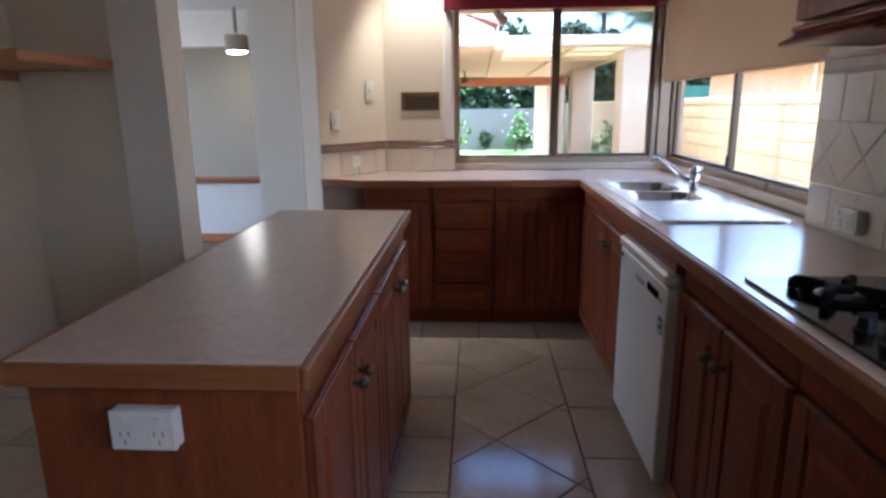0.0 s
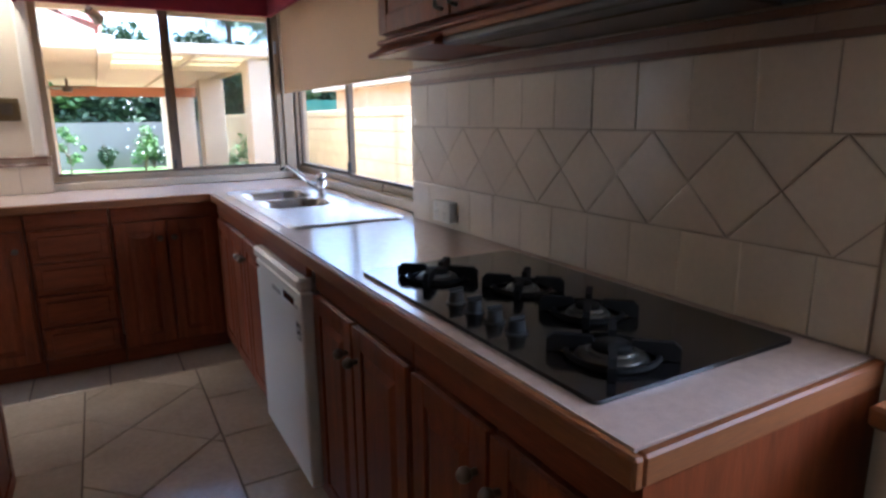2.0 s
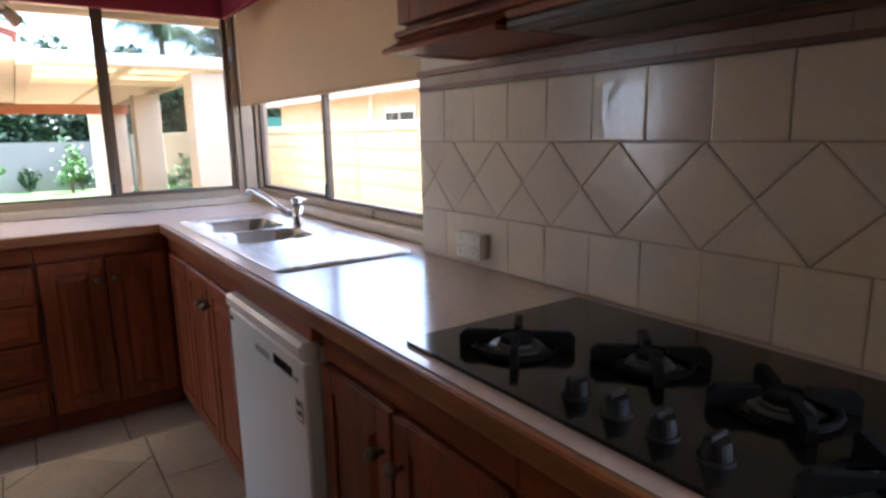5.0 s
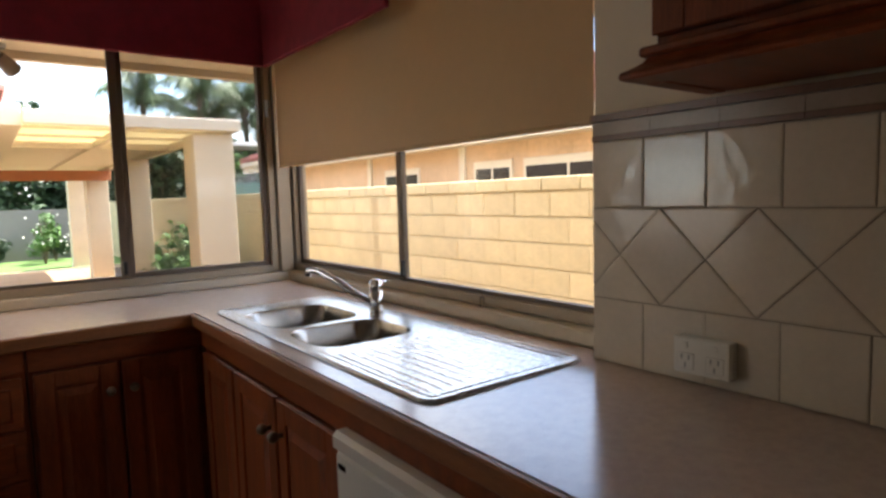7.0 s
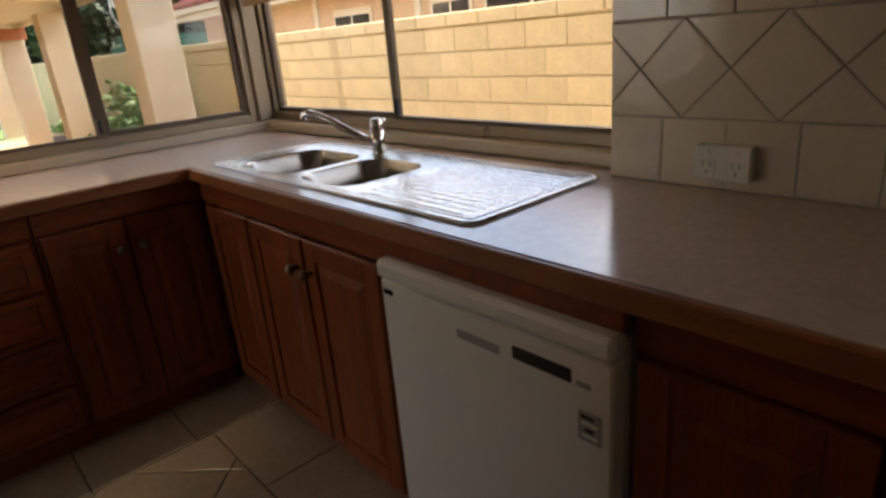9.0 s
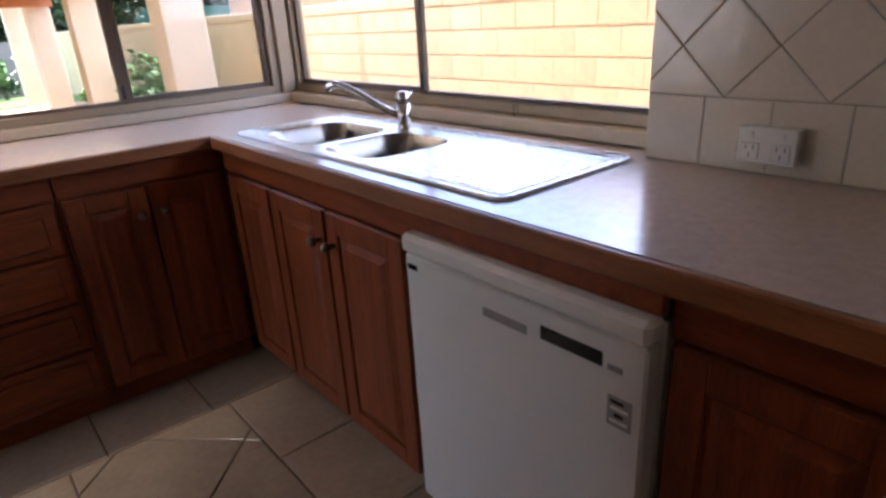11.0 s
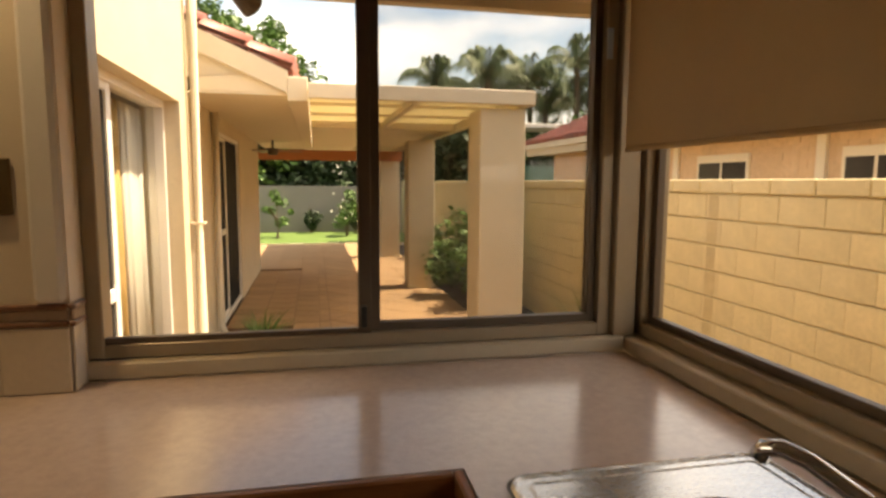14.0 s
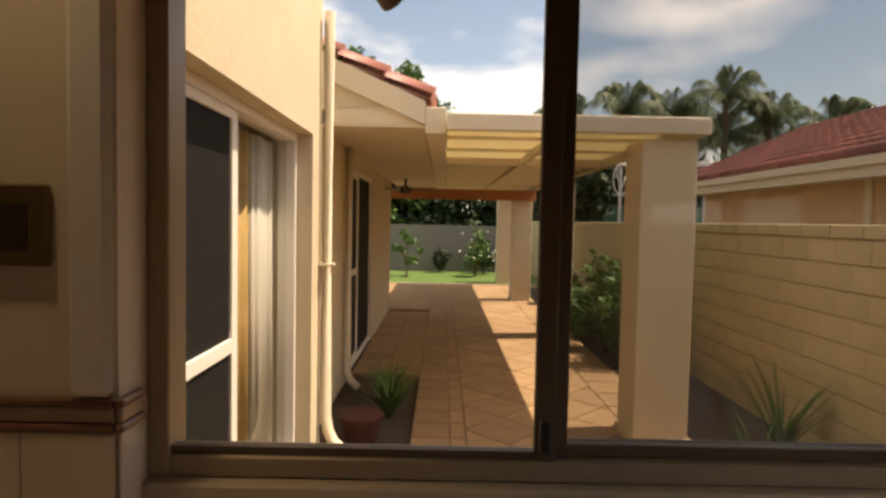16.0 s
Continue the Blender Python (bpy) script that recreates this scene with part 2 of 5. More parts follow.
def cyl(bm, a, b, r0, r1=None, n=16):
    a, b = Vector(a), Vector(b)
    d = b - a
    m = Matrix.Translation((a + b) / 2) @ d.to_track_quat("Z", "Y").to_matrix().to_4x4()
    bmesh.ops.create_cone(bm, cap_ends=True, segments=n, radius1=r0, radius2=r0 if r1 is None else r1, depth=d.length, matrix=m)
    return bm


def sweep(bm, pts, radii, n=10):
    """A tube along points."""
    pts = [Vector(p) for p in pts]
    rings = []
    for i, p in enumerate(pts):
        d = (pts[min(i + 1, len(pts) - 1)] - pts[max(i - 1, 0)]).normalized()
        q = d.to_track_quat("Z", "Y")
        r = radii[i] if hasattr(radii, "__len__") else radii
        rings.append([bm.verts.new(p + q @ Vector((r * math.cos(2 * math.pi * k / n), r * math.sin(2 * math.pi * k / n), 0))) for k in range(n)])
    for a, b in zip(rings, rings[1:]):
        for k in range(n):
            bm.faces.new((a[k], a[(k + 1) % n], b[(k + 1) % n], b[k]))
    bm.faces.new(rings[0][::-1])
    bm.faces.new(rings[-1])
    return bm


def extrude_poly(bm, poly, z0, z1):
    """A slab from a polygon in x, y."""
    lo = [bm.verts.new((x, y, z0)) for x, y in poly]
    hi = [bm.verts.new((x, y, z1)) for x, y in poly]
    k = len(poly)
    bm.faces.new(lo[::-1])
    bm.faces.new(hi)
    for i in range(k):
        bm.faces.new((lo[i], lo[(i + 1) % k], hi[(i + 1) % k], hi[i]))
    return bm


def mesh_of(name, bm, mat, smooth=False):
    bmesh.ops.recalc_face_normals(bm, faces=bm.faces[:])
    me = bpy.data.meshes.new(name)
    bm.to_mesh(me)
    bm.free()
    me.materials.append(mat)
    if smooth:
        me.shade_smooth()
    return me


def part(name, bm, mat, parent, label="", smooth=False):
    ob = new(name, mesh_of(name, bm, mat, smooth))
    ob.parent = parent
    return tagged(ob, label)


def piece(name, me, parent, loc=(0, 0, 0)):
    ob = new(name, me)
    ob.parent, ob.location = parent, loc
    return ob


def thing(name, label, category, loc=(0, 0, 0), group="", kind=""):
    ob = new(name)
    ob.empty_display_size, ob.location = 0.1, loc
    return tagged(ob, label, category, group, kind)


def structure(name, bm, mat, label="", category="wall"):
    return tagged(new(name, mesh_of(name, bm, mat)), label, category, "", "structure")


def single(name, bm, mat, label, category, group="", smooth=False, kind=""):
    return tagged(new(name, mesh_of(name, bm, mat, smooth)), label, category, group, kind)


def clip_poly(poly, keep):
    """The part of a convex polygon inside the half planes (a, b, c): a x + b y <= c."""
    for a, b, c in keep:
        res = []
        for i, p in enumerate(poly):
            q = poly[(i + 1) % len(poly)]
            dp, dq = a * p[0] + b * p[1] - c, a * q[0] + b * q[1] - c
            if dp <= 0:
                res.append(p)
            if dp * dq < 0:
                s = dp / (dp - dq)
                res.append((p[0] + s * (q[0] - p[0]), p[1] + s * (q[1] - p[1])))
        poly = res
        if len(poly) < 3:
            return []
    return poly


def shrink(poly, d):
    """A convex polygon moved in by about d on each side."""
    k = len(poly)
    area = sum(poly[i][0] * poly[(i + 1) % k][1] - poly[(i + 1) % k][0] * poly[i][1] for i in range(k))
    if area < 0:
        poly = poly[::-1]
    planes = []
    for i in range(k):
        (x0, y0), (x1, y1) = poly[i], poly[(i + 1) % k]
        ln = math.hypot(x1 - x0, y1 - y0)
        if ln < 1e-6:
            continue
        nx, ny = (y1 - y0) / ln, -(x1 - x0) / ln
        planes.append((nx, ny, nx * x0 + ny * y0 - d))
    return clip_poly(poly, planes)


# ---- the house: floors, walls, ceilings ----
EX, NY = 0.57, 0.60          # inner faces of the east and north walls
E_OUT, N_OUT = 0.77, 0.71    # outer faces
CEIL = 2.42
NW = 0.54                    # face of the wall beside the north window
WX0, WX1 = -0.745, 0.61      # north window
WZ0, WZ1 = 0.945, 2.12
WY0, WY1 = -1.33, 0.628      # east window
SY0, SY1 = -4.9, -3.035       # window south of the cooktop
GROUND = -0.12
WEST = -1.13                 # outer face of the wing's wall, along the patio

floor = structure("floor", boxes((-6.0, E_OUT, -6.6, N_OUT, -0.115, -0.008), (-6.0, WEST - 0.13, N_OUT, 9.4, -0.115, -0.008)), FLOOR_GROUT, "tiled kitchen floor in warm beige with dark joints", "floor")
structure("ceiling", boxes((-6.0, E_OUT + 0.0, -6.6, N_OUT, CEIL, CEIL + 0.1), (-6.0, WEST, N_OUT, 9.4, CEIL, CEIL + 0.1)), CEILING, "plain white ceiling", "ceiling")
wall_north = structure("wall_north", boxes((-1.2, WX0, NW, N_OUT, 0, CEIL), (WX0, WX1, NY, N_OUT, 0, WZ0 - 0.045), (WX0, E_OUT, NY, N_OUT, WZ1, CEIL),
                                           (WX1, E_OUT, NY + 0.08, N_OUT, 0, WZ0 - 0.045)), PLASTER, "cream painted kitchen wall around the window")
wall_east = structure("wall_east", boxes((EX, E_OUT, SY1, WY0, 0, CEIL), (EX, E_OUT, WY0, NY, 0, 0.86), (EX + 0.08, E_OUT, WY0, NY, 0.86, WZ0 - 0.045), (EX, E_OUT, WY0, NY, WZ1, CEIL),
                                         (EX - 0.06, E_OUT, SY0, SY1, 0, 0.83), (EX, E_OUT, SY0, SY1, 2.12, CEIL), (EX, E_OUT, -6.6, SY0, 0, CEIL)), PLASTER, "cream painted kitchen wall with the tiled splashback")
structure("wall_south", boxes((-6.0, E_OUT, -6.8, -6.6, 0, CEIL)), PLASTER, "plain cream wall")
structure("wall_west", boxes((-3.1, -2.92, -6.6, -0.45, 0, CEIL)), PLASTER, "cream wall beside the island")
structure("wall_niche", boxes((-3.1, -2.401, -0.449, -0.30, 0, CEIL)), PLASTER, "cream wall at the back of the niche")
structure("wall_pier", boxes((-2.40, -2.145, -0.47, -0.25, 0, CEIL)), WHITE, "white painted door pier")


def diagonal_wall():
    bm = bmesh.new()
    extrude_poly(bm, [(-1.2, 0.54), (-1.53, 0.10), (-1.65, 0.18), (-1.33, 0.66), (-1.2, 0.71)], 0, CEIL)
    return structure("wall_diagonal", bm, PLASTER, "cream painted angled wall behind the bench end")


wall_diagonal = diagonal_wall()
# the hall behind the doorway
# the west wall's opening is unseen, added for the fill lamp
structure("wall_hall_west", boxes((-6.2, -6.0, -6.6, -0.6, 0, CEIL), (-6.2, -6.0, -0.6, 3.2, 0, 0.3), (-6.2, -6.0, -0.6, 3.2, 2.2, CEIL), (-6.2, -6.0, 3.2, 9.4, 0, CEIL)), FAR_WALL, "plain tan wall with an unseen opening added for light")
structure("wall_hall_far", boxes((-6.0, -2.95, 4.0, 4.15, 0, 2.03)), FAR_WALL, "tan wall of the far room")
structure("wall_hall_bulkhead", boxes((-6.0, -2.95, 3.7, 4.15, 2.03, CEIL)), WHITE, "white bulkhead over the far wall")
structure("wall_hall_low", boxes((-3.7, -2.55, 2.35, 2.50, 0, 0.605)), WHITE, "low white half wall", "wall")
structure("trim_half_wall", boxes((-3.75, -2.5, 2.31, 2.54, 0.607, 0.645), bevel=0.006), EDGE, "timber cap on the half wall", "trim")
structure("baseboard", boxes((-3.7, -2.55, 2.335, 2.348, 0, 0.09)), SHELF_WOOD, "timber skirting of the half wall", "baseboard")
structure("wall_hall_pier", boxes((-2.43, -2.06, 1.5, 1.75, 0, CEIL)), WHITE, "white square pillar in the hall")
structure("wall_hall_end", boxes((-6.0, WEST - 0.15, 6.1, 6.25, 0, CEIL)), PLASTER, "plain wall at the hall's end")
structure("door_1", boxes((-3.5, -3.12, 6.03, 6.09, 0, 1.9), bevel=0.004), WOOD, "dark timber door at the hall's end", "door")
# wing wall along the patio with two glazed doors in it
D1Y0, D1Y1, D2Y0, D2Y1, DZ = 1.42, 3.16, 5.2, 7.0, 1.86
wing = structure("wall_wing", boxes((WEST - 0.13, WEST + 0.10, D1Y0, D1Y1, DZ, 2.75), (WEST - 0.13, WEST, N_OUT, D1Y0, GROUND, 2.75), (WEST - 0.13, WEST + 0.10, D1Y1, D1Y1 + 0.26, GROUND, 2.75),
                                    (WEST - 0.13, WEST, D1Y1 + 0.26, D2Y0, GROUND, 2.6), (WEST - 0.13, WEST, D2Y0, D2Y1, DZ, 2.6), (WEST - 0.13, WEST, D2Y1, 9.4, GROUND, 2.6)), RENDER, "sand-coloured rendered house wall")
structure("wall_wing_end", boxes((-6.0, WEST, 9.4, 9.55, GROUND, 2.6)), RENDER, "rendered end wall of the house")
structure("roof_cap", boxes((-6.2, WEST - 0.13, 0.9, 9.5, 2.6, 2.7)), EAVE, "plain cover over the wing", "roof")


# ---- windows ----
def glazed_window(name, label, axis, fixed, a0, a1, z0, z1, split, out):
    """An aluminium window: axis is the way it runs ('x' or 'y'), fixed its plane, split the place of the meeting stile, out the side of the weather."""
    w = thing(name, label, "window", (0, 0, 0), "", "structure")

    def bar(u0, u1, lo, hi, d0, d1):
        d0, d1 = sorted((fixed + out * d0, fixed + out * d1))
        return (u0, u1, d0, d1, lo, hi) if axis == "x" else (d0, d1, u0, u1, lo, hi)

    t = 0.035
    part("window_frame", boxes(bar(a0, a0 + t, z0, z1, -0.02, 0.05), bar(a1 - t, a1, z0, z1, -0.02, 0.05), bar(a0 + t, a1 - t, z0, z0 + t, -0.02, 0.05), bar(a0 + t, a1 - t, z1 - t, z1, -0.02, 0.05), bevel=0.003), ALU, w)
    part("sash_frame", boxes(bar(split - 0.005, split + 0.028, z0 + t, z1 - t, 0.002, 0.024), bar(split + 0.028, a1 - t, z0 + t, z0 + t + 0.022, 0.002, 0.024), bar(a1 - t - 0.022, a1 - t, z0 + t + 0.022, z1 - t, 0.002, 0.024), bevel=0.002), ALU_DARK, w, "dark sliding sash frame")
    part("meeting_stile", boxes(bar(split - 0.03, split + 0.004, z0 + t, z1 - t, -0.018, 0.001), bevel=0.003), ALU_DARK, w, "dark meeting stile")
    part("sash_track", boxes(bar(a0 + t, split - 0.03, z0 + t, z0 + t + 0.014, -0.012, 0.006)), ALU_DARK, w)
    for u0, u1, d in ((a0 + t, split, -0.006), (split, a1 - t, 0.012)):
        p = part("pane", boxes(bar(u0, u1, z0 + t, z1 - t, d, d + 0.004)), GLASS, w)
        p.visible_shadow = False
    return w


win_n = glazed_window("window_1", "bronze aluminium sliding window over the bench", "x", 0.645, WX0, WX1 - 0.02, WZ0, WZ1, -0.08, 1)
part("sticker", boxes((0.555, 0.572, 0.620, 0.6245, 1.70, 1.78)), STICKER, win_n, "small pale blue sticker")
fs = part("screen_frame", boxes((-0.075, -0.055, 0.678, 0.69, WZ0 + 0.036, WZ1 - 0.036), (0.535, 0.554, 0.678, 0.69, WZ0 + 0.036, WZ1 - 0.036), (-0.055, 0.535, 0.678, 0.69, WZ0 + 0.036, WZ0 + 0.054), bevel=0.002), ALU_DARK, win_n, "dark insect screen frame")
part("mesh", boxes((-0.055, 0.535, 0.683, 0.6835, WZ0 + 0.054, WZ1 - 0.036)), FLY_SCREEN, fs, "fine dark insect mesh")
part("latch", boxes((-0.105, -0.09, 0.60, 0.627, 1.0, 1.055), bevel=0.003), KNOB, win_n, "black sash latch")
win_e = glazed_window("window_2", "bronze aluminium sliding window over the sink", "y", 0.69, WY0, WY1, WZ0, WZ1, -0.335, 1)
part("latch", boxes((0.655, 0.675, -0.375, -0.36, 1.0, 1.06), bevel=0.003), KNOB, win_e, "black sash latch")
hk = bmesh.new()
sweep(hk, [(0.655, -0.815, 0.94), (0.655, -0.815, 0.972), (0.655, -0.823, 0.98), (0.655, -0.831, 0.972), (0.655, -0.831, 0.955)], 0.003, 6)
part("catch", hk, ALU_DARK, win_e, "small bent sash catch")
structure("trim_corner_post", boxes((WX1 - 0.018, 0.66, NY + 0.005, 0.70, WZ0, WZ1), (0.662, 0.755, WY1 + 0.002, 0.70, WZ0, WZ1), bevel=0.004), ALU, "bronze corner post between the windows", "trim")
structure("trim_sill_north", boxes((WX0, 0.626, NY - 0.001, 0.70, WZ0 - 0.043, WZ0 - 0.002), bevel=0.004), SILL, "painted window sill", "trim")
structure("trim_sill_east", boxes((0.6265, 0.758, WY0, 0.70, WZ0 - 0.043, WZ0 - 0.002), bevel=0.004), SILL, "painted window sill", "trim")
structure("trim_reveal", boxes((WX0 - 0.065, WX0 - 0.002, NW - 0.022, NW - 0.001, 1.105, 2.2), bevel=0.01), WHITE, "white moulded window surround", "trim")
win_s = glazed_window("window_3", "bright window beside the cooking bench", "y", 0.74, SY0, SY1, 0.87, 2.12, -3.95, 1)
structure("trim_reveal_south", boxes((EX - 0.01, E_OUT, SY1 - 0.03, SY1 - 0.002, 0.872, 2.12), bevel=0.004), WHITE, "white window reveal", "trim")
structure("trim_ledge", boxes((EX - 0.12, 0.72, SY0, SY1 - 0.001, 0.832, 0.868), bevel=0.006), EDGE, "timber ledge under the window", "trim")


# ---- fitted kitchen ----
def base_door(cab, x0, x1, z0, z1, handle="", hx=None):
    """A framed door with a raised panel, front at y = 0 facing -y."""
    bm = boxes((x0, x1, -0.02, 0.0, z0, z1), bevel=0.004)
    d = part("door", bm, WOOD, cab)
    s = 0.055
    fr = boxes((x0, x0 + s, -0.027, -0.02, z0, z1), (x1 - s, x1, -0.027, -0.02, z0, z1), (x0 + s, x1 - s, -0.027, -0.02, z0, z0 + s), (x0 + s, x1 - s, -0.027, -0.02, z1 - s, z1), bevel=0.002)
    part("frame", fr, WOOD, d)
    pn = bmesh.new()
    a, b, c, e = x0 + s + 0.008, x1 - s - 0.008, z0 + s + 0.008, z1 - s - 0.008
    k = 0.022
    lo = [pn.verts.new((x, -0.0205, z)) for x, z in ((a, c), (b, c), (b, e), (a, e))]
    hi = [pn.verts.new((x, -0.029, z)) for x, z in ((a + k, c + k), (b - k, c + k), (b - k, e - k), (a + k, e - k))]
    pn.faces.new(hi)
    for i in range(4):
        pn.faces.new((lo[i], lo[(i + 1) % 4], hi[(i + 1) % 4], hi[i]))
    part("raised_panel", pn, WOOD, d)
    if handle:
        hb = bmesh.new()
        xx = hx if hx is not None else (x1 - 0.03 if handle == "r" else x0 + 0.03)
        hz = z1 - 0.09
        cyl(hb, (xx, -0.027, hz), (xx, -0.045, hz), 0.007, 0.006, 10)
        bmesh.ops.create_uvsphere(hb, u_segments=10, v_segments=8, radius=0.015, matrix=Matrix.Translation((xx, -0.052, hz)))
        part("handle", hb, PEWTER, d, "dark metal knob", True)
    return d


def base_drawer(cab, x0, x1, z0, z1):
    d = part("drawer_front", boxes((x0, x1, -0.022, 0.0, z0, z1), bevel=0.006), WOOD_H, cab)
    pn = bmesh.new()
    box(pn, x0 + 0.03, x1 - 0.03, -0.030, -0.0225, z0 + 0.028, z1 - 0.028, 0.006)
    part("raised_panel", pn, WOOD_H, d)
    return d


def base_cabinet(label, width, depth=0.52, doors=(), drawers=0, group="base cabinets", top=0.855, inner=None):
    """A floor cabinet, its front left foot at the origin, facing -y. doors: (x0, x1, handle side)."""
    c = thing("base_cabinet", label, "cabinet", (0, 0, 0), group)
    part("body", boxes((0, width, 0.0005, depth, 0.09, inner or top)), WOOD, c)
    if inner:
        part("front_rail", boxes((0, width, 0.0005, 0.018, inner, top)), WOOD, c)
    part("plinth", boxes((0, width, 0.05, 0.07, 0.0, 0.089)), WOOD_H, c)
    part("top_rail", boxes((0, width, -0.012, 0.0, top - 0.075, top), bevel=0.002), WOOD_H, c)
    for x0, x1, h in doors:
        base_door(c, x0, x1, 0.105, top - 0.082, h)
    if drawers:
        h = (top - 0.082 - 0.105) / drawers
        for i in range(drawers):
            base_drawer(c, 0.012, width - 0.012, 0.105 + i * h + 0.003, 0.105 + (i + 1) * h - 0.003)
    return c


def east(y):
    return pose(0.04, y, 0, 0, 0, -90)


# north run, under the window
c = base_cabinet("stained timber cabinet with one panelled door", 0.40, doors=((0.012, 0.388, "r"),))
c.matrix_basis = pose(-1.26, 0.04, 0)
c = base_cabinet("stained timber cabinet with four drawers", 0.36, drawers=4)
c.matrix_basis = pose(-0.855, 0.04, 0)
c = base_cabinet("stained timber corner cabinet with narrow panelled doors", 0.53, doors=((0.012, 0.25, "r"), (0.26, 0.50, "l")))
c.matrix_basis = pose(-0.49, 0.04, 0)
# east run, from the corner to the cooktop
c = base_cabinet("stained timber sink cabinet with panelled doors", 1.10, doors=((0.06, 0.365, ""), (0.38, 0.705, "r"), (0.72, 1.06, "l")), depth=0.50, inner=0.72)
c.matrix_basis = east(0.0)
c = base_cabinet("stained timber cabinet with two panelled doors under the cooktop", 0.66, doors=((0.012, 0.325, "r"), (0.335, 0.648, "l")), depth=0.50)
c.matrix_basis = east(-1.715)
c = base_cabinet("stained timber end cabinet with two panelled doors", 0.605, doors=((0.012, 0.295, "r"), (0.305, 0.593, "l")), depth=0.50)
c.matrix_basis = east(-2.378)
structure("trim_end_panel", boxes((0.02, EX - 0.001, -3.0, -2.985, 0, 0.855)), WOOD, "timber end panel of the bench", "trim")


def bench():
    """The L-shaped worktop, with holes for the sink's bowls."""
    w = thing("worktop", "speckled beige laminate worktop with timber edge, L-shaped", "worktop")
    bm = bmesh.new()
    z0, z1 = 0.862, 0.90
    # east leg in strips round the sink's cut-out
    x0, x1, xs0, xs1, ys0, ys1 = 0.018, EX - 0.002, 0.105, 0.435, -0.825, -0.14
    for b in ((x0, xs0, ys0, ys1), (xs1, x1, ys0, ys1), (x0, x1, -2.985, ys0), (x0, x1, ys1, NY - 0.002), (x1, 0.625, WY0 + 0.001, NY - 0.002)):
        box(bm, b[0], b[1], b[2], b[3], z0, z1)
    extrude_poly(bm, [(x0, 0.018), (x0, NY - 0.002), (-0.752, NY - 0.002), (-0.752, 0.538), (-1.205, 0.538), (-1.525, 0.115), (-1.49, 0.098), (-1.28, 0.018)], z0, z1)
    bmesh.ops.remove_doubles(bm, verts=bm.verts[:], dist=0.0005)
    part("top", bm, LAMINATE, w)
    e = boxes((0.0, 0.0175, -3.003, 0.0175, 0.855, 0.899), (-1.275, -0.0005, 0.0, 0.0175, 0.855, 0.899), (0.018, EX - 0.002, -3.003, -2.9855, 0.855, 0.899), bevel=0.004)
    extrude_poly(e, [(-1.2755, 0.0), (-1.2755, 0.0175), (-1.49, 0.0975), (-1.53, 0.114), (-1.535, 0.10), (-1.495, 0.08)], 0.855, 0.899)
    part("edging", e, EDGE, w, "reddish timber edging strip")
    return w


bench()


def island():
    w = thing("kitchen_island", "timber kitchen island with laminate top and panelled doors", "kitchen island", (-1.145, -1.8, 0))
    x0, x1, y0, y1 = -0.275, 0.275, -0.78, 0.78
    part("top", boxes((x0 + 0.016, x1 - 0.016, y0 + 0.016, y1 - 0.016, 0.862, 0.90)), LAMINATE, w, "speckled beige laminate top")
    part("edging", boxes((x0, x0 + 0.0155, y0, y1, 0.856, 0.899), (x1 - 0.0155, x1, y0, y1, 0.856, 0.899), (x0 + 0.016, x1 - 0.016, y0, y0 + 0.0155, 0.856, 0.899), (x0 + 0.016, x1 - 0.016, y1 - 0.0155, y1, 0.856, 0.899), bevel=0.004), EDGE, w)
    part("body", boxes((x0 + 0.04, x1 - 0.04, y0 + 0.045, y1 - 0.04, 0.0, 0.854)), WOOD, w)
    part("end_panel", boxes((x0 + 0.035, x1 - 0.03, y0 + 0.03, y0 + 0.044, 0.0, 0.854), bevel=0.002), WOOD, w)
    part("side_rail", boxes((x1 - 0.0395, x1 - 0.028, y0 + 0.045, y1 - 0.04, 0.785, 0.854), bevel=0.002), WOOD_H, w)
    d = 1.475 / 4
    for i in range(4):
        a = y0 + 0.045 + i * d
        door = base_door(w, a + 0.006, a + d - 0.006, 0.06, 0.78, "r" if i % 2 == 0 else "l")
        door.matrix_basis = Matrix.Translation((x1 - 0.039, 0, 0)) @ pose(0, 0, 0, 0, 0, 90)
    return w


island()


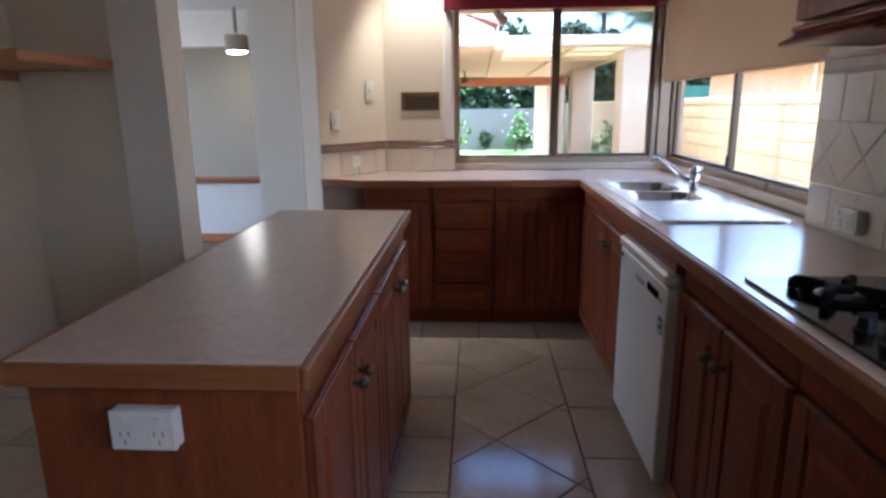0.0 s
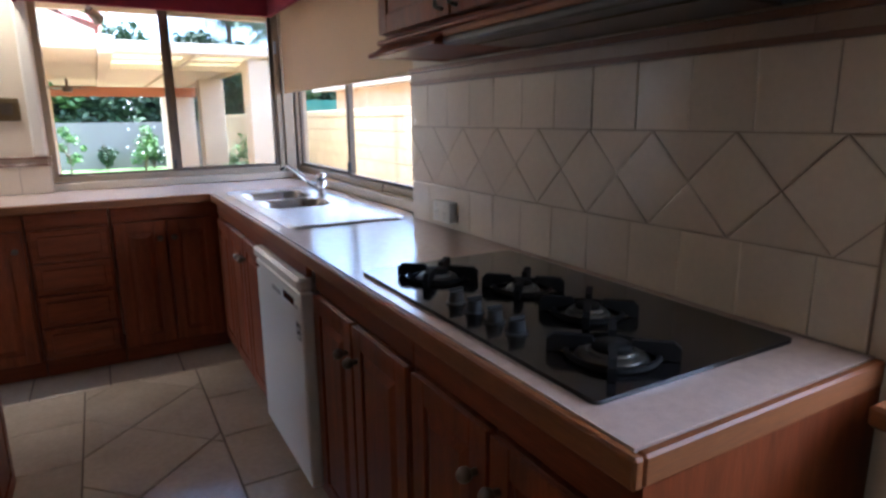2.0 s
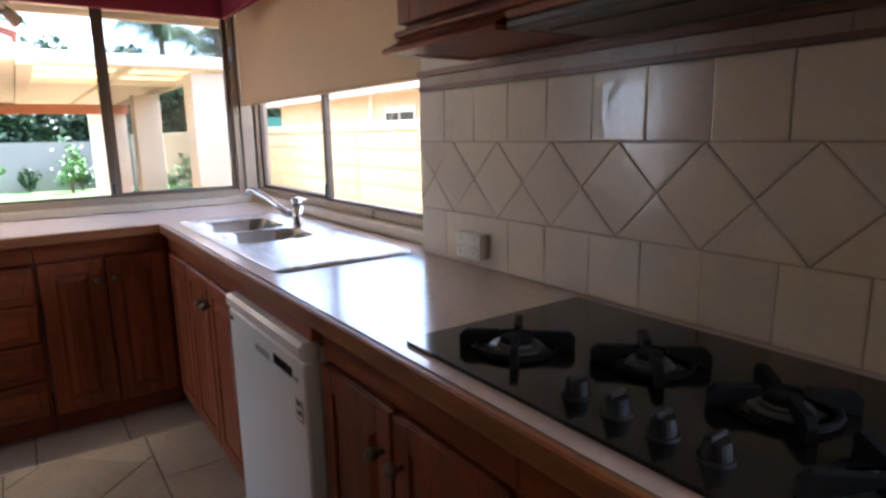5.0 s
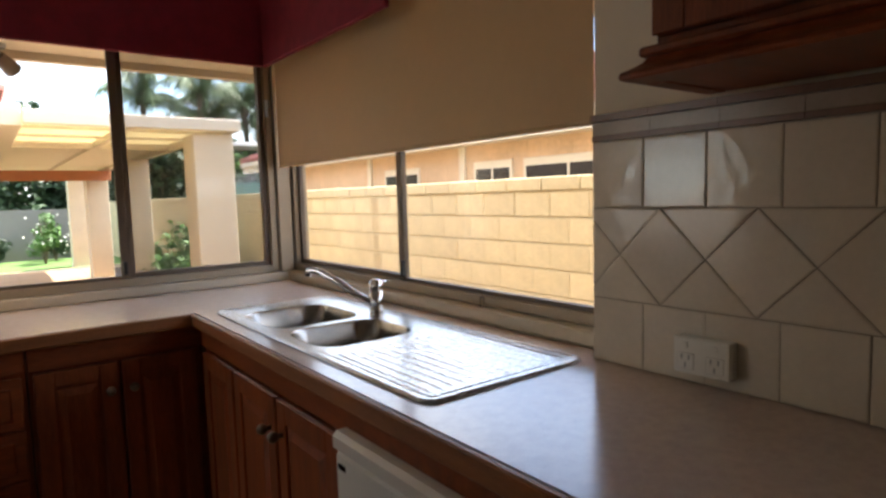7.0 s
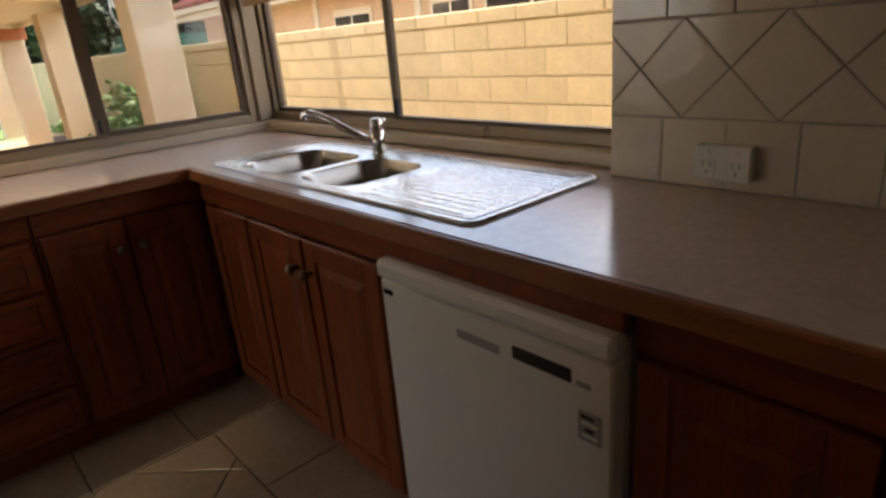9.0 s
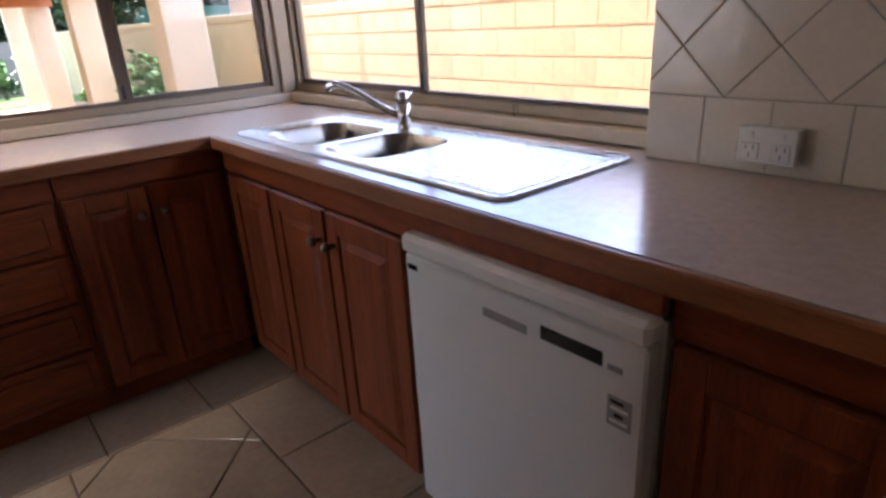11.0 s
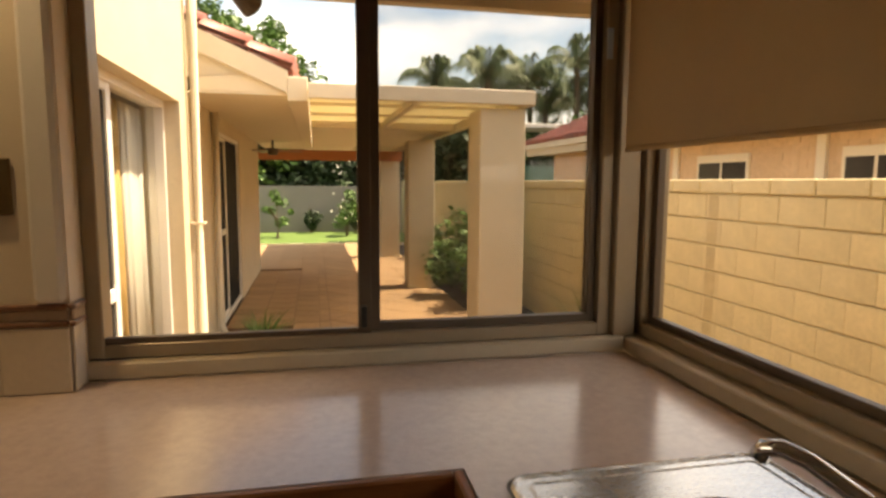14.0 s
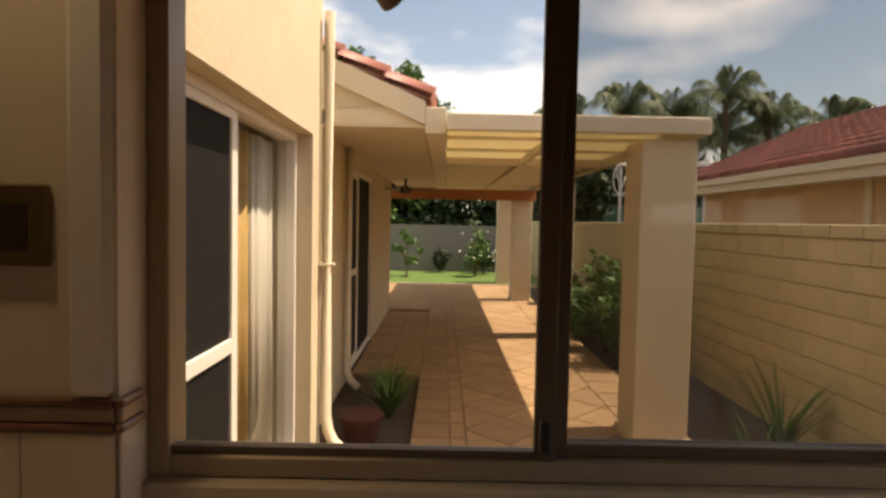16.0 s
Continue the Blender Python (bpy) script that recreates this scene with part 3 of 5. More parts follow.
def dishwasher():
    w = thing("dishwasher", "white dishwasher with dark display under the bench", "dishwasher", (0, -1.115, 0))
    # local: x into the room is negative, y runs south
    part("body", boxes((0.03, 0.52, -0.592, -0.003, 0.09, 0.80)), APPLIANCE, w)
    part("filler_rail", boxes((0.004, 0.022, -0.594, -0.001, 0.8195, 0.855)), WOOD_H, w, "timber rail above the door")
    part("kick_plate", boxes((0.06, 0.075, -0.592, -0.003, 0.0, 0.088)), WOOD_H, w)
    door = part("door", boxes((-0.018, 0.024, -0.592, -0.003, 0.11, 0.771), bevel=0.005), APPLIANCE, w)
    part("top_lip", boxes((-0.026, 0.024, -0.596, 0.001, 0.774, 0.818), bevel=0.010), APPLIANCE, w, "rounded white top lip")
    part("display", boxes((-0.0195, -0.018, -0.515, -0.388, 0.712, 0.738)), DARK_PRINT, door, "dark display strip")
    part("grip", boxes((-0.0195, -0.018, -0.355, -0.245, 0.706, 0.724)), BADGE, door, "grey recessed grip")
    part("button", boxes((-0.0195, -0.018, -0.552, -0.525, 0.712, 0.722)), BADGE, door)
    part("badge", boxes((-0.0195, -0.018, -0.045, -0.015, 0.738, 0.75)), DARK_PRINT, door, "small dark maker's mark")
    st = part("printed_sticker", boxes((-0.0195, -0.018, -0.572, -0.528, 0.612, 0.668)), BADGE, door, "small grey printed sticker")
    for k in range(4):
        part("print_bar", boxes((-0.0202, -0.0196, -0.566 + 0.008 * (k % 2), -0.534 - 0.008 * (k % 3 == 1), 0.620 + 0.012 * k, 0.626 + 0.012 * k)), DARK_PRINT if k % 2 else PLASTIC, st)
    return w


dishwasher()


def rounded(x0, x1, y0, y1, r, n=6):
    pts = []
    for cx, cy, a in ((x1 - r, y1 - r, 0), (x0 + r, y1 - r, 90), (x0 + r, y0 + r, 180), (x1 - r, y0 + r, 270)):
        for k in range(n + 1):
            t = radians(a + 90 * k / n)
            pts.append((cx + r * math.cos(t), cy + r * math.sin(t)))
    return pts


def sink():
    """Stainless sink: two bowls and a ribbed drainer, along y."""
    w = thing("sink", "stainless steel double bowl sink with ribbed drainer", "sink", (0, 0, 0.90))
    X0, X1, Y0, Y1 = 0.075, 0.53, -1.325, -0.035
    b1, b2 = (0.115, 0.425, -0.495, -0.15), (0.115, 0.425, -0.815, -0.53)
    tray = (0.105, 0.50, -1.29, -0.85)
    bm = bmesh.new()
    z = 0.004

    def bridge(hole, cell, rounded_outside=False):
        """Faces between a rounded outline and the rectangle round it (or inside it)."""
        x0, x1, y0, y1 = cell
        out = []
        n = len(hole) // 4
        for c, (sx, sy) in enumerate(((x1, y1), (x0, y1), (x0, y0), (x1, y0))):
            for k in range(n):
                hx, hy = hole[c * n + k]
                first = k < n // 2
                if k == n // 2:
                    out.append((sx, sy))
                elif first == (c % 2 == 0):
                    out.append((sx, hy if not rounded_outside else min(max(hy, y0), y1)))
                else:
                    out.append((hx if not rounded_outside else min(max(hx, x0), x1), sy))
        a = [bm.verts.new((x, y, z)) for x, y in hole]
        b = [bm.verts.new((x, y, z)) for x, y in out]
        for i in range(len(a)):
            j = (i + 1) % len(a)
            bm.faces.new((a[i], a[j], b[j], b[i]))

    xa, xb = X0 + 0.02, X1 - 0.02
    bridge(rounded(*b1, 0.078), (xa, xb, -0.5125, Y1 - 0.02))
    bridge(rounded(*b2, 0.078), (xa, xb, -0.832, -0.5125))
    bridge(rounded(*tray, 0.002), (xa, xb, Y0 + 0.02, -0.832))
    outer = rounded(X0, X1, Y0, Y1, 0.035)
    bridge(outer, (xa, xb, Y0 + 0.02, Y1 - 0.02), True)
    # outer lip, down to the bench
    top = [bm.verts.new((x, y, z)) for x, y in outer]
    low = [bm.verts.new((x, y, 0.0005)) for x, y in rounded(X0 - 0.004, X1 + 0.004, Y0 - 0.004, Y1 + 0.004, 0.039)]
    for i in range(len(top)):
        bm.faces.new((top[i], top[(i + 1) % len(top)], low[(i + 1) % len(top)], low[i]))
    bmesh.ops.remove_doubles(bm, verts=bm.verts[:], dist=0.0003)
    part("deck", bm, STEEL, w)
    seal = bmesh.new()
    ra = [seal.verts.new((x, y, 0.0016)) for x, y in rounded(X0 - 0.009, X1 + 0.009, Y0 - 0.009, Y1 + 0.009, 0.044)]
    rb_ = [seal.verts.new((x, y, 0.0012)) for x, y in rounded(X0 - 0.003, X1 + 0.003, Y0 - 0.003, Y1 + 0.003, 0.038)]
    for i in range(len(ra)):
        seal.faces.new((ra[i], ra[(i + 1) % len(ra)], rb_[(i + 1) % len(ra)], rb_[i]))
    for ins, rad, zz in ((0.002, 0.0032, 0.0048), (0.026, 0.0016, 0.0045)):
        bead = bmesh.new()
        loop = rounded(X0 + ins, X1 - ins, Y0 + ins, Y1 - ins, max(0.012, 0.035 - ins))
        sweep(bead, [(x, y, zz) for x, y in loop + loop[:1]], rad, 8)
        part("rim", bead, STEEL, w, "", True)
    part("rim_seal", seal, ALU_DARK, w, "thin dark seal round the rim")
    for q in (b1, b2):
        bb = bmesh.new()
        prev = None
        for dz, ins, r in ((0.004, 0.0, 0.078), (-0.005, 0.006, 0.074), (-0.09, 0.014, 0.068), (-0.135, 0.022, 0.062), (-0.156, 0.045, 0.046), (-0.162, 0.09, 0.03)):
            ring = [bb.verts.new((x, y, dz)) for x, y in rounded(q[0] + ins, q[1] - ins, q[2] + ins, q[3] - ins, r)]
            if prev:
                for i in range(len(ring)):
                    bb.faces.new((prev[i], prev[(i + 1) % len(ring)], ring[(i + 1) % len(ring)], ring[i]))
            prev = ring
        bb.faces.new(prev)
        bowl = part("bowl", bb, STEEL_BOWL, w, "", True)
        dr = bmesh.new()
        cx, cy = (q[0] + q[1]) / 2, (q[2] + q[3]) / 2
        cyl(dr, (cx, cy, -0.162), (cx, cy, -0.157), 0.042, 0.036, 20)
        part("drain", dr, CHROME, bowl)
    dd = bmesh.new()
    # drainer: ribs that run along y, in a shallow tray
    n = 156
    prev = None
    y0, y1 = -1.29, -0.85
    for i in range(n + 1):
        u = i / n
        x = 0.105 + 0.395 * u
        ph = (u * 13) % 1.0
        g = max(0.0, 1.0 - abs(ph - 0.5) / 0.17) if 0.03 < u < 0.97 else 0.0
        lo_, f_ = 0.0035 - 0.0024 * g, 0.0035
        row = [dd.verts.new((x, y, zz)) for y, zz in ((y0, z), (y0 + 0.012, f_), (y0 + 0.035, lo_ - 0.001), (y1 - 0.035, lo_), (y1 - 0.012, f_), (y1, z))]
        if prev:
            for k in range(5):
                dd.faces.new((prev[k], prev[k + 1], row[k + 1], row[k]))
        prev = row
    part("drainer", dd, STEEL, w, "ribbed drainer", True)
    return w


sink()


def tap():
    w = thing("tap", "chrome mixer tap with angled swivel spout", "tap", (0.458, -0.512, 0.904))
    b = bmesh.new()
    cyl(b, (0, 0, 0), (0, 0, 0.006), 0.026, 0.025, 24)
    cyl(b, (0, 0, 0.006), (0, 0, 0.082), 0.0225, 0.0225, 24)
    part("body", b, CHROME, w, "", True)
    h = bmesh.new()
    cyl(h, (0, 0, 0.084), (0, 0, 0.112), 0.0228, 0.0222, 24)
    bmesh.ops.create_uvsphere(h, u_segments=20, v_segments=10, radius=0.022, matrix=Matrix.Translation((0, 0, 0.112)) @ Matrix.Diagonal((1, 1, 0.45, 1)))
    box(h, 0.008, 0.040, -0.006, 0.006, 0.106, 0.114, 0.003)
    part("lever", h, CHROME, w, "", True)
    s = bmesh.new()
    sweep(s, [(-0.015, 0.01, 0.045), (-0.05, 0.06, 0.075), (-0.085, 0.13, 0.118), (-0.11, 0.18, 0.142), (-0.125, 0.205, 0.148), (-0.135, 0.222, 0.143), (-0.138, 0.228, 0.128)], [0.012, 0.012, 0.0115, 0.011, 0.011, 0.0115, 0.0125], 12)
    part("spout", s, CHROME, w, "", True)
    return w


tap()


def cooktop():
    w = thing("cooktop", "black glass gas cooktop with four burners", "cooktop", (0.285, -2.46, 0.9))
    # local x 0.46 deep, y 0.845 long
    bm = bmesh.new()
    extrude_poly(bm, rounded(-0.232, 0.232, -0.4225, 0.4225, 0.012, 3), 0.0005, 0.008)
    part("glass_top", bm, BLACK_GLASS, w)

    def burner(x, y, r):
        bb = bmesh.new()
        cyl(bb, (x, y, 0.008), (x, y, 0.016), r * 1.15, r, 24)
        cyl(bb, (x, y, 0.016), (x, y, 0.022), r * 0.8, r * 0.72, 24)
        u = part("burner", bb, HOOD, w, "steel burner ring with black cap", True)
        cap = bmesh.new()
        cyl(cap, (x, y, 0.0222), (x, y, 0.030), r * 0.66, r * 0.6, 24)
        part("burner_cap", cap, IRON, u, "", True)

    def trivet(x, y, s):
        t = bmesh.new()
        ring = [(x + s * 0.78 * math.cos(2 * math.pi * k / 20), y + s * 0.78 * math.sin(2 * math.pi * k / 20), 0.014) for k in range(21)]
        sweep(t, ring, 0.0055, 6)
        tr = part("trivet", t, IRON, w, "black cast iron trivet")
        for k in range(4):
            t = bmesh.new()
            a = radians(45 + 90 * k)
            r = Matrix.Translation((x, y, 0)) @ Matrix.Rotation(a, 4, "Z")
            fin = [(s * 1.12, 0.009), (s * 1.12, 0.030), (s * 1.0, 0.040), (s * 0.34, 0.040), (s * 0.30, 0.030), (s * 0.55, 0.022), (s * 0.95, 0.009)]
            lo = [t.verts.new(r @ Vector((u, -0.0065, z))) for u, z in fin]
            hi = [t.verts.new(r @ Vector((u, 0.0065, z))) for u, z in fin]
            t.faces.new(lo)
            t.faces.new(hi[::-1])
            for i in range(len(fin)):
                t.faces.new((lo[i], hi[i], hi[(i + 1) % len(fin)], lo[(i + 1) % len(fin)]))
            part("arm", t, IRON, tr)

    for x, y, r in ((-0.10, 0.26, 0.045), (0.015, 0.07, 0.034), (0.02, -0.135, 0.038), (-0.095, -0.315, 0.052)):
        burner(x, y, r)
        trivet(x, y, 0.062 + r * 0.62)
    for i in range(4):
        k = bmesh.new()
        y = 0.062 - i * 0.071
        x = -0.165
        cyl(k, (x, y, 0.008), (x, y, 0.012), 0.022, 0.021, 18)
        cyl(k, (x, y, 0.012), (x, y, 0.034), 0.018, 0.015, 18)
        box(k, x - 0.017, x + 0.017, y - 0.004, y + 0.004, 0.034, 0.041, 0.002)
        part("knob", k, KNOB, w, "black control knob")
    return w


cooktop()


# ---- wall cupboard and hood ----
def wall_cupboard():
    w = thing("wall_cupboard", "stained timber wall cupboard with panelled doors above the cooktop", "cabinet", (0, 0, 0), "wall cupboards")
    y1, y0, xf, zb, zt = -1.655, -2.965, 0.315, 1.524, 2.2
    part("body", boxes((xf, EX - 0.002, y0, y1, zb, zt)), WOOD, w)
    # light rail under the cupboard: a cove that flares down and out, with a lip above and below
    part("moulding", boxes((xf - 0.022, EX - 0.002, y0, y1 + 0.022, 1.508, 1.5235), bevel=0.004), WOOD_H, w)
    part("moulding", boxes((xf - 0.045, xf + 0.03, -2.04, y1 + 0.045, 1.472, 1.484), (xf + 0.0305, EX - 0.02, y1 + 0.005, y1 + 0.045, 1.472, 1.484), bevel=0.004), WOOD_H, w)
    cv = bmesh.new()
    rings = []
    for k in range(7):
        u = k / 6
        o, z = 0.012 + 0.030 * (1 - math.sin(u * math.pi / 2)), 1.4842 + 0.0236 * u
        rings.append([cv.verts.new(p) for p in ((xf - o, -2.04, z), (xf - o, y1 + o, z), (EX - 0.02, y1 + o, z), (EX - 0.02, -2.04, z))])
    for a, b in zip(rings, rings[1:]):
        for k in range(4):
            cv.faces.new((a[k], a[(k + 1) % 4], b[(k + 1) % 4], b[k]))
    part("moulding", cv, WOOD_H, w)
    part("bottom_board", boxes((xf + 0.031, EX - 0.0205, -2.04, y1 + 0.004, 1.474, 1.5075)), WOOD_H, w)
    part("bottom_board", boxes((xf - 0.015, EX - 0.002, y0, -2.835, 1.472, 1.5075), bevel=0.002), SHELF_WOOD, w, "lighter timber underside board")
    part("front_rail", boxes((xf - 0.020, xf - 0.001, y0, -2.0405, 1.490, 1.5075), bevel=0.003), EDGE, w)
    part("end_panel", boxes((xf - 0.020, EX - 0.002, y0 - 0.018, y0 - 0.0005, 1.470, zt), bevel=0.003), WOOD, w, "timber end panel")
    n = 3
    d = (y1 - y0) / n
    for i in range(n):
        door = base_door(w, i * d + 0.006, (i + 1) * d - 0.006, zb + 0.012, zt - 0.02)
        door.matrix_basis = Matrix.Translation((xf, y1, 0)) @ pose(0, 0, 0, 0, 0, -90)
        hb = bmesh.new()
        hx = (i + 1) * d - 0.035 if i != 1 else i * d + 0.035
        sweep(hb, [(hx, -0.028, zb + 0.03), (hx, -0.048, zb + 0.035), (hx, -0.052, zb + 0.08), (hx, -0.048, zb + 0.125), (hx, -0.028, zb + 0.13)], 0.006, 8)
        part("handle", hb, PEWTER, door, "dark metal bow handle", True)
    return w


wall_cupboard()


def range_hood():
    w = thing("range_hood", "grey slide-out range hood under the wall cupboard", "range hood", (0, -2.435, 1.474))
    part("body", boxes((0.345, EX - 0.012, -0.395, 0.39, 0.0, 0.033), bevel=0.004), HOOD, w)
    part("visor", boxes((0.292, 0.3435, -0.395, 0.39, -0.004, 0.0155), bevel=0.005), HOOD, w, "grey slide-out visor")
    part("filter", boxes((0.37, 0.535, -0.35, 0.35, -0.005, -0.0005)), PEWTER, w, "metal mesh filter")
    return w


range_hood()


# ---- blind, pelmet, wall fittings ----
def pelmet():
    w = thing("pelmet", "maroon fabric pelmet around the corner window", "pelmet")
    z0, z1 = 1.895, 2.30
    part("north_board", boxes((-0.80, 0.487, 0.435, 0.46, z0, z1), bevel=0.005), FABRIC, w)
    part("east_board", boxes((0.4875, 0.51, WY0 + 0.75, 0.46, z0, z1), bevel=0.005), FABRIC, w)
    part("return_board", boxes((-0.80, -0.78, 0.4605, NW - 0.002, z0, z1), bevel=0.004), FABRIC, w)
    part("lid", boxes((-0.779, EX - 0.003, 0.4605, NY - 0.003, z1 - 0.03, z1 - 0.005)), FABRIC, w)
    return w


pelmet()


def roller_blind():
    w = thing("roller_blind", "beige roller blind half drawn over the sink window", "blind", (0, 0, 0))
    part("cloth", boxes((0.602, 0.6045, WY0 + 0.028, 0.59, 1.466, 2.2)), BLIND, w)
    part("bottom_rail", boxes((0.597, 0.6095, WY0 + 0.028, 0.59, 1.452, 1.4655), bevel=0.004), BLIND, w)
    b = bmesh.new()
    cyl(b, (0.603, WY0 + 0.008, 2.2), (0.603, 0.58, 2.2), 0.028, 0.028, 14)
    part("roller", b, ALU, w)
    ch = bmesh.new()
    sweep(ch, [(0.590, WY0 + 0.006, 2.19), (0.588, WY0 + 0.006, 1.62), (0.590, WY0 + 0.006, 1.50)], 0.0025, 6)
    part("pull_chain", ch, PLASTIC, w, "white bead chain")
    return w


roller_blind()


def power_point(label, m, block=0.0):
    w = thing("power_point", label, "power point", (0, 0, 0), "power points")
    part("plate", boxes((-0.058, 0.058, -0.010, 0, -0.037, 0.037), bevel=0.003), PLASTIC, w)
    for s in (-1, 1):
        sk = part("socket", boxes((s * 0.03 - 0.018, s * 0.03 + 0.018, -0.0125, -0.0102, -0.028, 0.006), bevel=0.002), PLASTIC, w)
        part("slot", boxes((s * 0.03 - 0.009, s * 0.03 - 0.006, -0.0132, -0.0126, -0.008, 0.002), (s * 0.03 + 0.006, s * 0.03 + 0.009, -0.0132, -0.0126, -0.008, 0.002), (s * 0.03 - 0.0015, s * 0.03 + 0.0015, -0.0132, -0.0126, -0.024, -0.014)), BADGE, sk)
        part("switch", boxes((s * 0.03 - 0.005, s * 0.03 + 0.005, -0.015, -0.0102, 0.016, 0.028), bevel=0.001), PLASTIC, w)
    if block:
        part("mounting_block", boxes((-0.057, 0.057, 0.0005, block, -0.036, 0.036), bevel=0.003), PLASTIC, w)
    w.matrix_basis = m
    return w


power_point("white double power point on the splashback", pose(0.535, -1.615, 0.965, 0, 0, -90), 0.0228)
power_point("white double power point on the island's end", pose(-1.165, -2.573, 0.78, 0, 0, 0), 0.0215)


def wall_switch(label, m, h):
    w = thing("wall_switch", label, "switch", (0, 0, 0), "wall switches")
    part("plate", boxes((-0.036, 0.036, -0.009, 0, -h, h), bevel=0.003), PLASTIC, w)
    part("rocker", boxes((-0.008, 0.008, -0.013, -0.0092, -0.012, 0.012), bevel=0.002), PLASTIC, w)
    w.matrix_basis = m
    return w


def on_diagonal(s, z):
    """A pose on the angled wall, s from its north end."""
    a, b = Vector((-1.2, 0.54, 0)), Vector((-1.53, 0.10, 0))
    p = a.lerp(b, s)
    return pose(p.x + 0.002, p.y - 0.001, z, 0, 0, math.degrees(math.atan2(a.y - b.y, a.x - b.x)))


wall_switch("white light switch on the angled wall", on_diagonal(0.25, 1.42), 0.057)
wall_switch("white light switch on the angled wall", on_diagonal(0.78, 1.24), 0.057)
wall_switch("white power outlet above the bench end", on_diagonal(0.5, 0.985), 0.035)
grille = thing("wall_plate", "brass-coloured plate with fine slots on the wall", "wall plate", (-0.965, NW, 1.355))
part("plate", boxes((-0.125, 0.125, -0.012, -0.001, -0.06, 0.06), bevel=0.003), BRASS, grille)
for i in range(3):
    part("inset", boxes((-0.10 + 0.07 * i, -0.045 + 0.07 * i, -0.0135, -0.0122, -0.03, 0.03)), PEWTER, grille)

shelf = thing("shelf", "plain pine shelf across the niche", "shelf", (-2.66, -0.78, 1.514))
part("board", boxes((-0.259, 0.259, -0.32, 0.318, 0, 0.045), bevel=0.004), SHELF_WOOD, shelf)
part("cleat", boxes((-0.2585, -0.235, -0.30, 0.317, -0.05, -0.001), bevel=0.003), SHELF_WOOD, shelf)
lamp = thing("wall_lamp", "small glowing wall lamp in the hall", "lamp", (-3.29, 3.45, 1.95))
b = bmesh.new()
cyl(b, (0, 0, 0.0), (0, 0, 0.17), 0.125, 0.125, 20)
cyl(b, (0, 0, 0.20), (0, 0, CEIL - 1.951), 0.02, 0.02, 10)
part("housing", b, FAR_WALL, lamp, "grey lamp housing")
b = bmesh.new()
cyl(b, (0, 0, -0.022), (0, 0, -0.002), 0.09, 0.11, 20)
part("lens", b, LAMP_GLOW, lamp, "glowing lens")
dl = thing("downlight", "recessed ceiling downlight near the window wall", "lamp", (-0.98, 0.28, CEIL))
b = bmesh.new()
cyl(b, (0, 0, -0.012), (0, 0, -0.001), 0.055, 0.06, 20)
part("rim", b, WHITE, dl)
b = bmesh.new()
cyl(b, (0, 0, -0.016), (0, 0, -0.0125), 0.04, 0.04, 20)
part("lens", b, LAMP_GLOW, dl, "glowing lens")
spot = new("downlight_beam", bpy.data.lights.new("downlight_beam", "SPOT"))
spot.data.energy, spot.data.spot_size, spot.data.spot_blend, spot.data.color, spot.data.shadow_soft_size = 9, radians(70), 0.7, (1, 0.8, 0.55), 0.04
spot.matrix_basis = look((-0.98, 0.32, CEIL - 0.03), (-1.0, 0.5, 0.9))


# ---- outside: ground, patio, fence ----
FX = 2.32                    # west face of the block fence
FTOP = 1.40
structure("ground", boxes((-400, 400, -400, 400, -0.6, -0.165)), SOIL, "bare garden soil and distant ground", "ground")
lawn = structure("lawn", boxes((-14, FX - 0.02, 13.75, 17.1, -0.164, -0.105)), LAWN, "green clipped lawn", "grass")
patio = structure("pavement", boxes((-0.46, 1.5, 0.80, 13.7, -0.164, -0.128), (WEST, -0.4605, 5.4, 9.4, -0.164, -0.128), (-3.0, -0.4605, 9.6, 13.7, -0.164, -0.128)), PAVER_JOINT, "brown clay-paved patio", "paving")
side_path = structure("path", boxes((0.82, 1.5, -6.6, 0.86, -0.164, -0.128)), PAVER_JOINT, "brown paved side path", "paving")
structure("kerb", boxes((-14, FX - 0.02, 13.702, 13.748, -0.164, -0.10)), EAVE, "pale kerb at the lawn's edge", "kerb")
fence = structure("fence_wall", boxes((FX + 0.012, FX + 0.19, -7.0, 17.09, -0.3, FTOP - 0.012)), MORTAR, "limestone block boundary wall", "fence")
structure("fence_rear", boxes((-14, FX + 0.19, 17.1, 17.3, -0.3, 1.24)), REAR, "rendered rear boundary wall with tree shade in its grey", "fence")


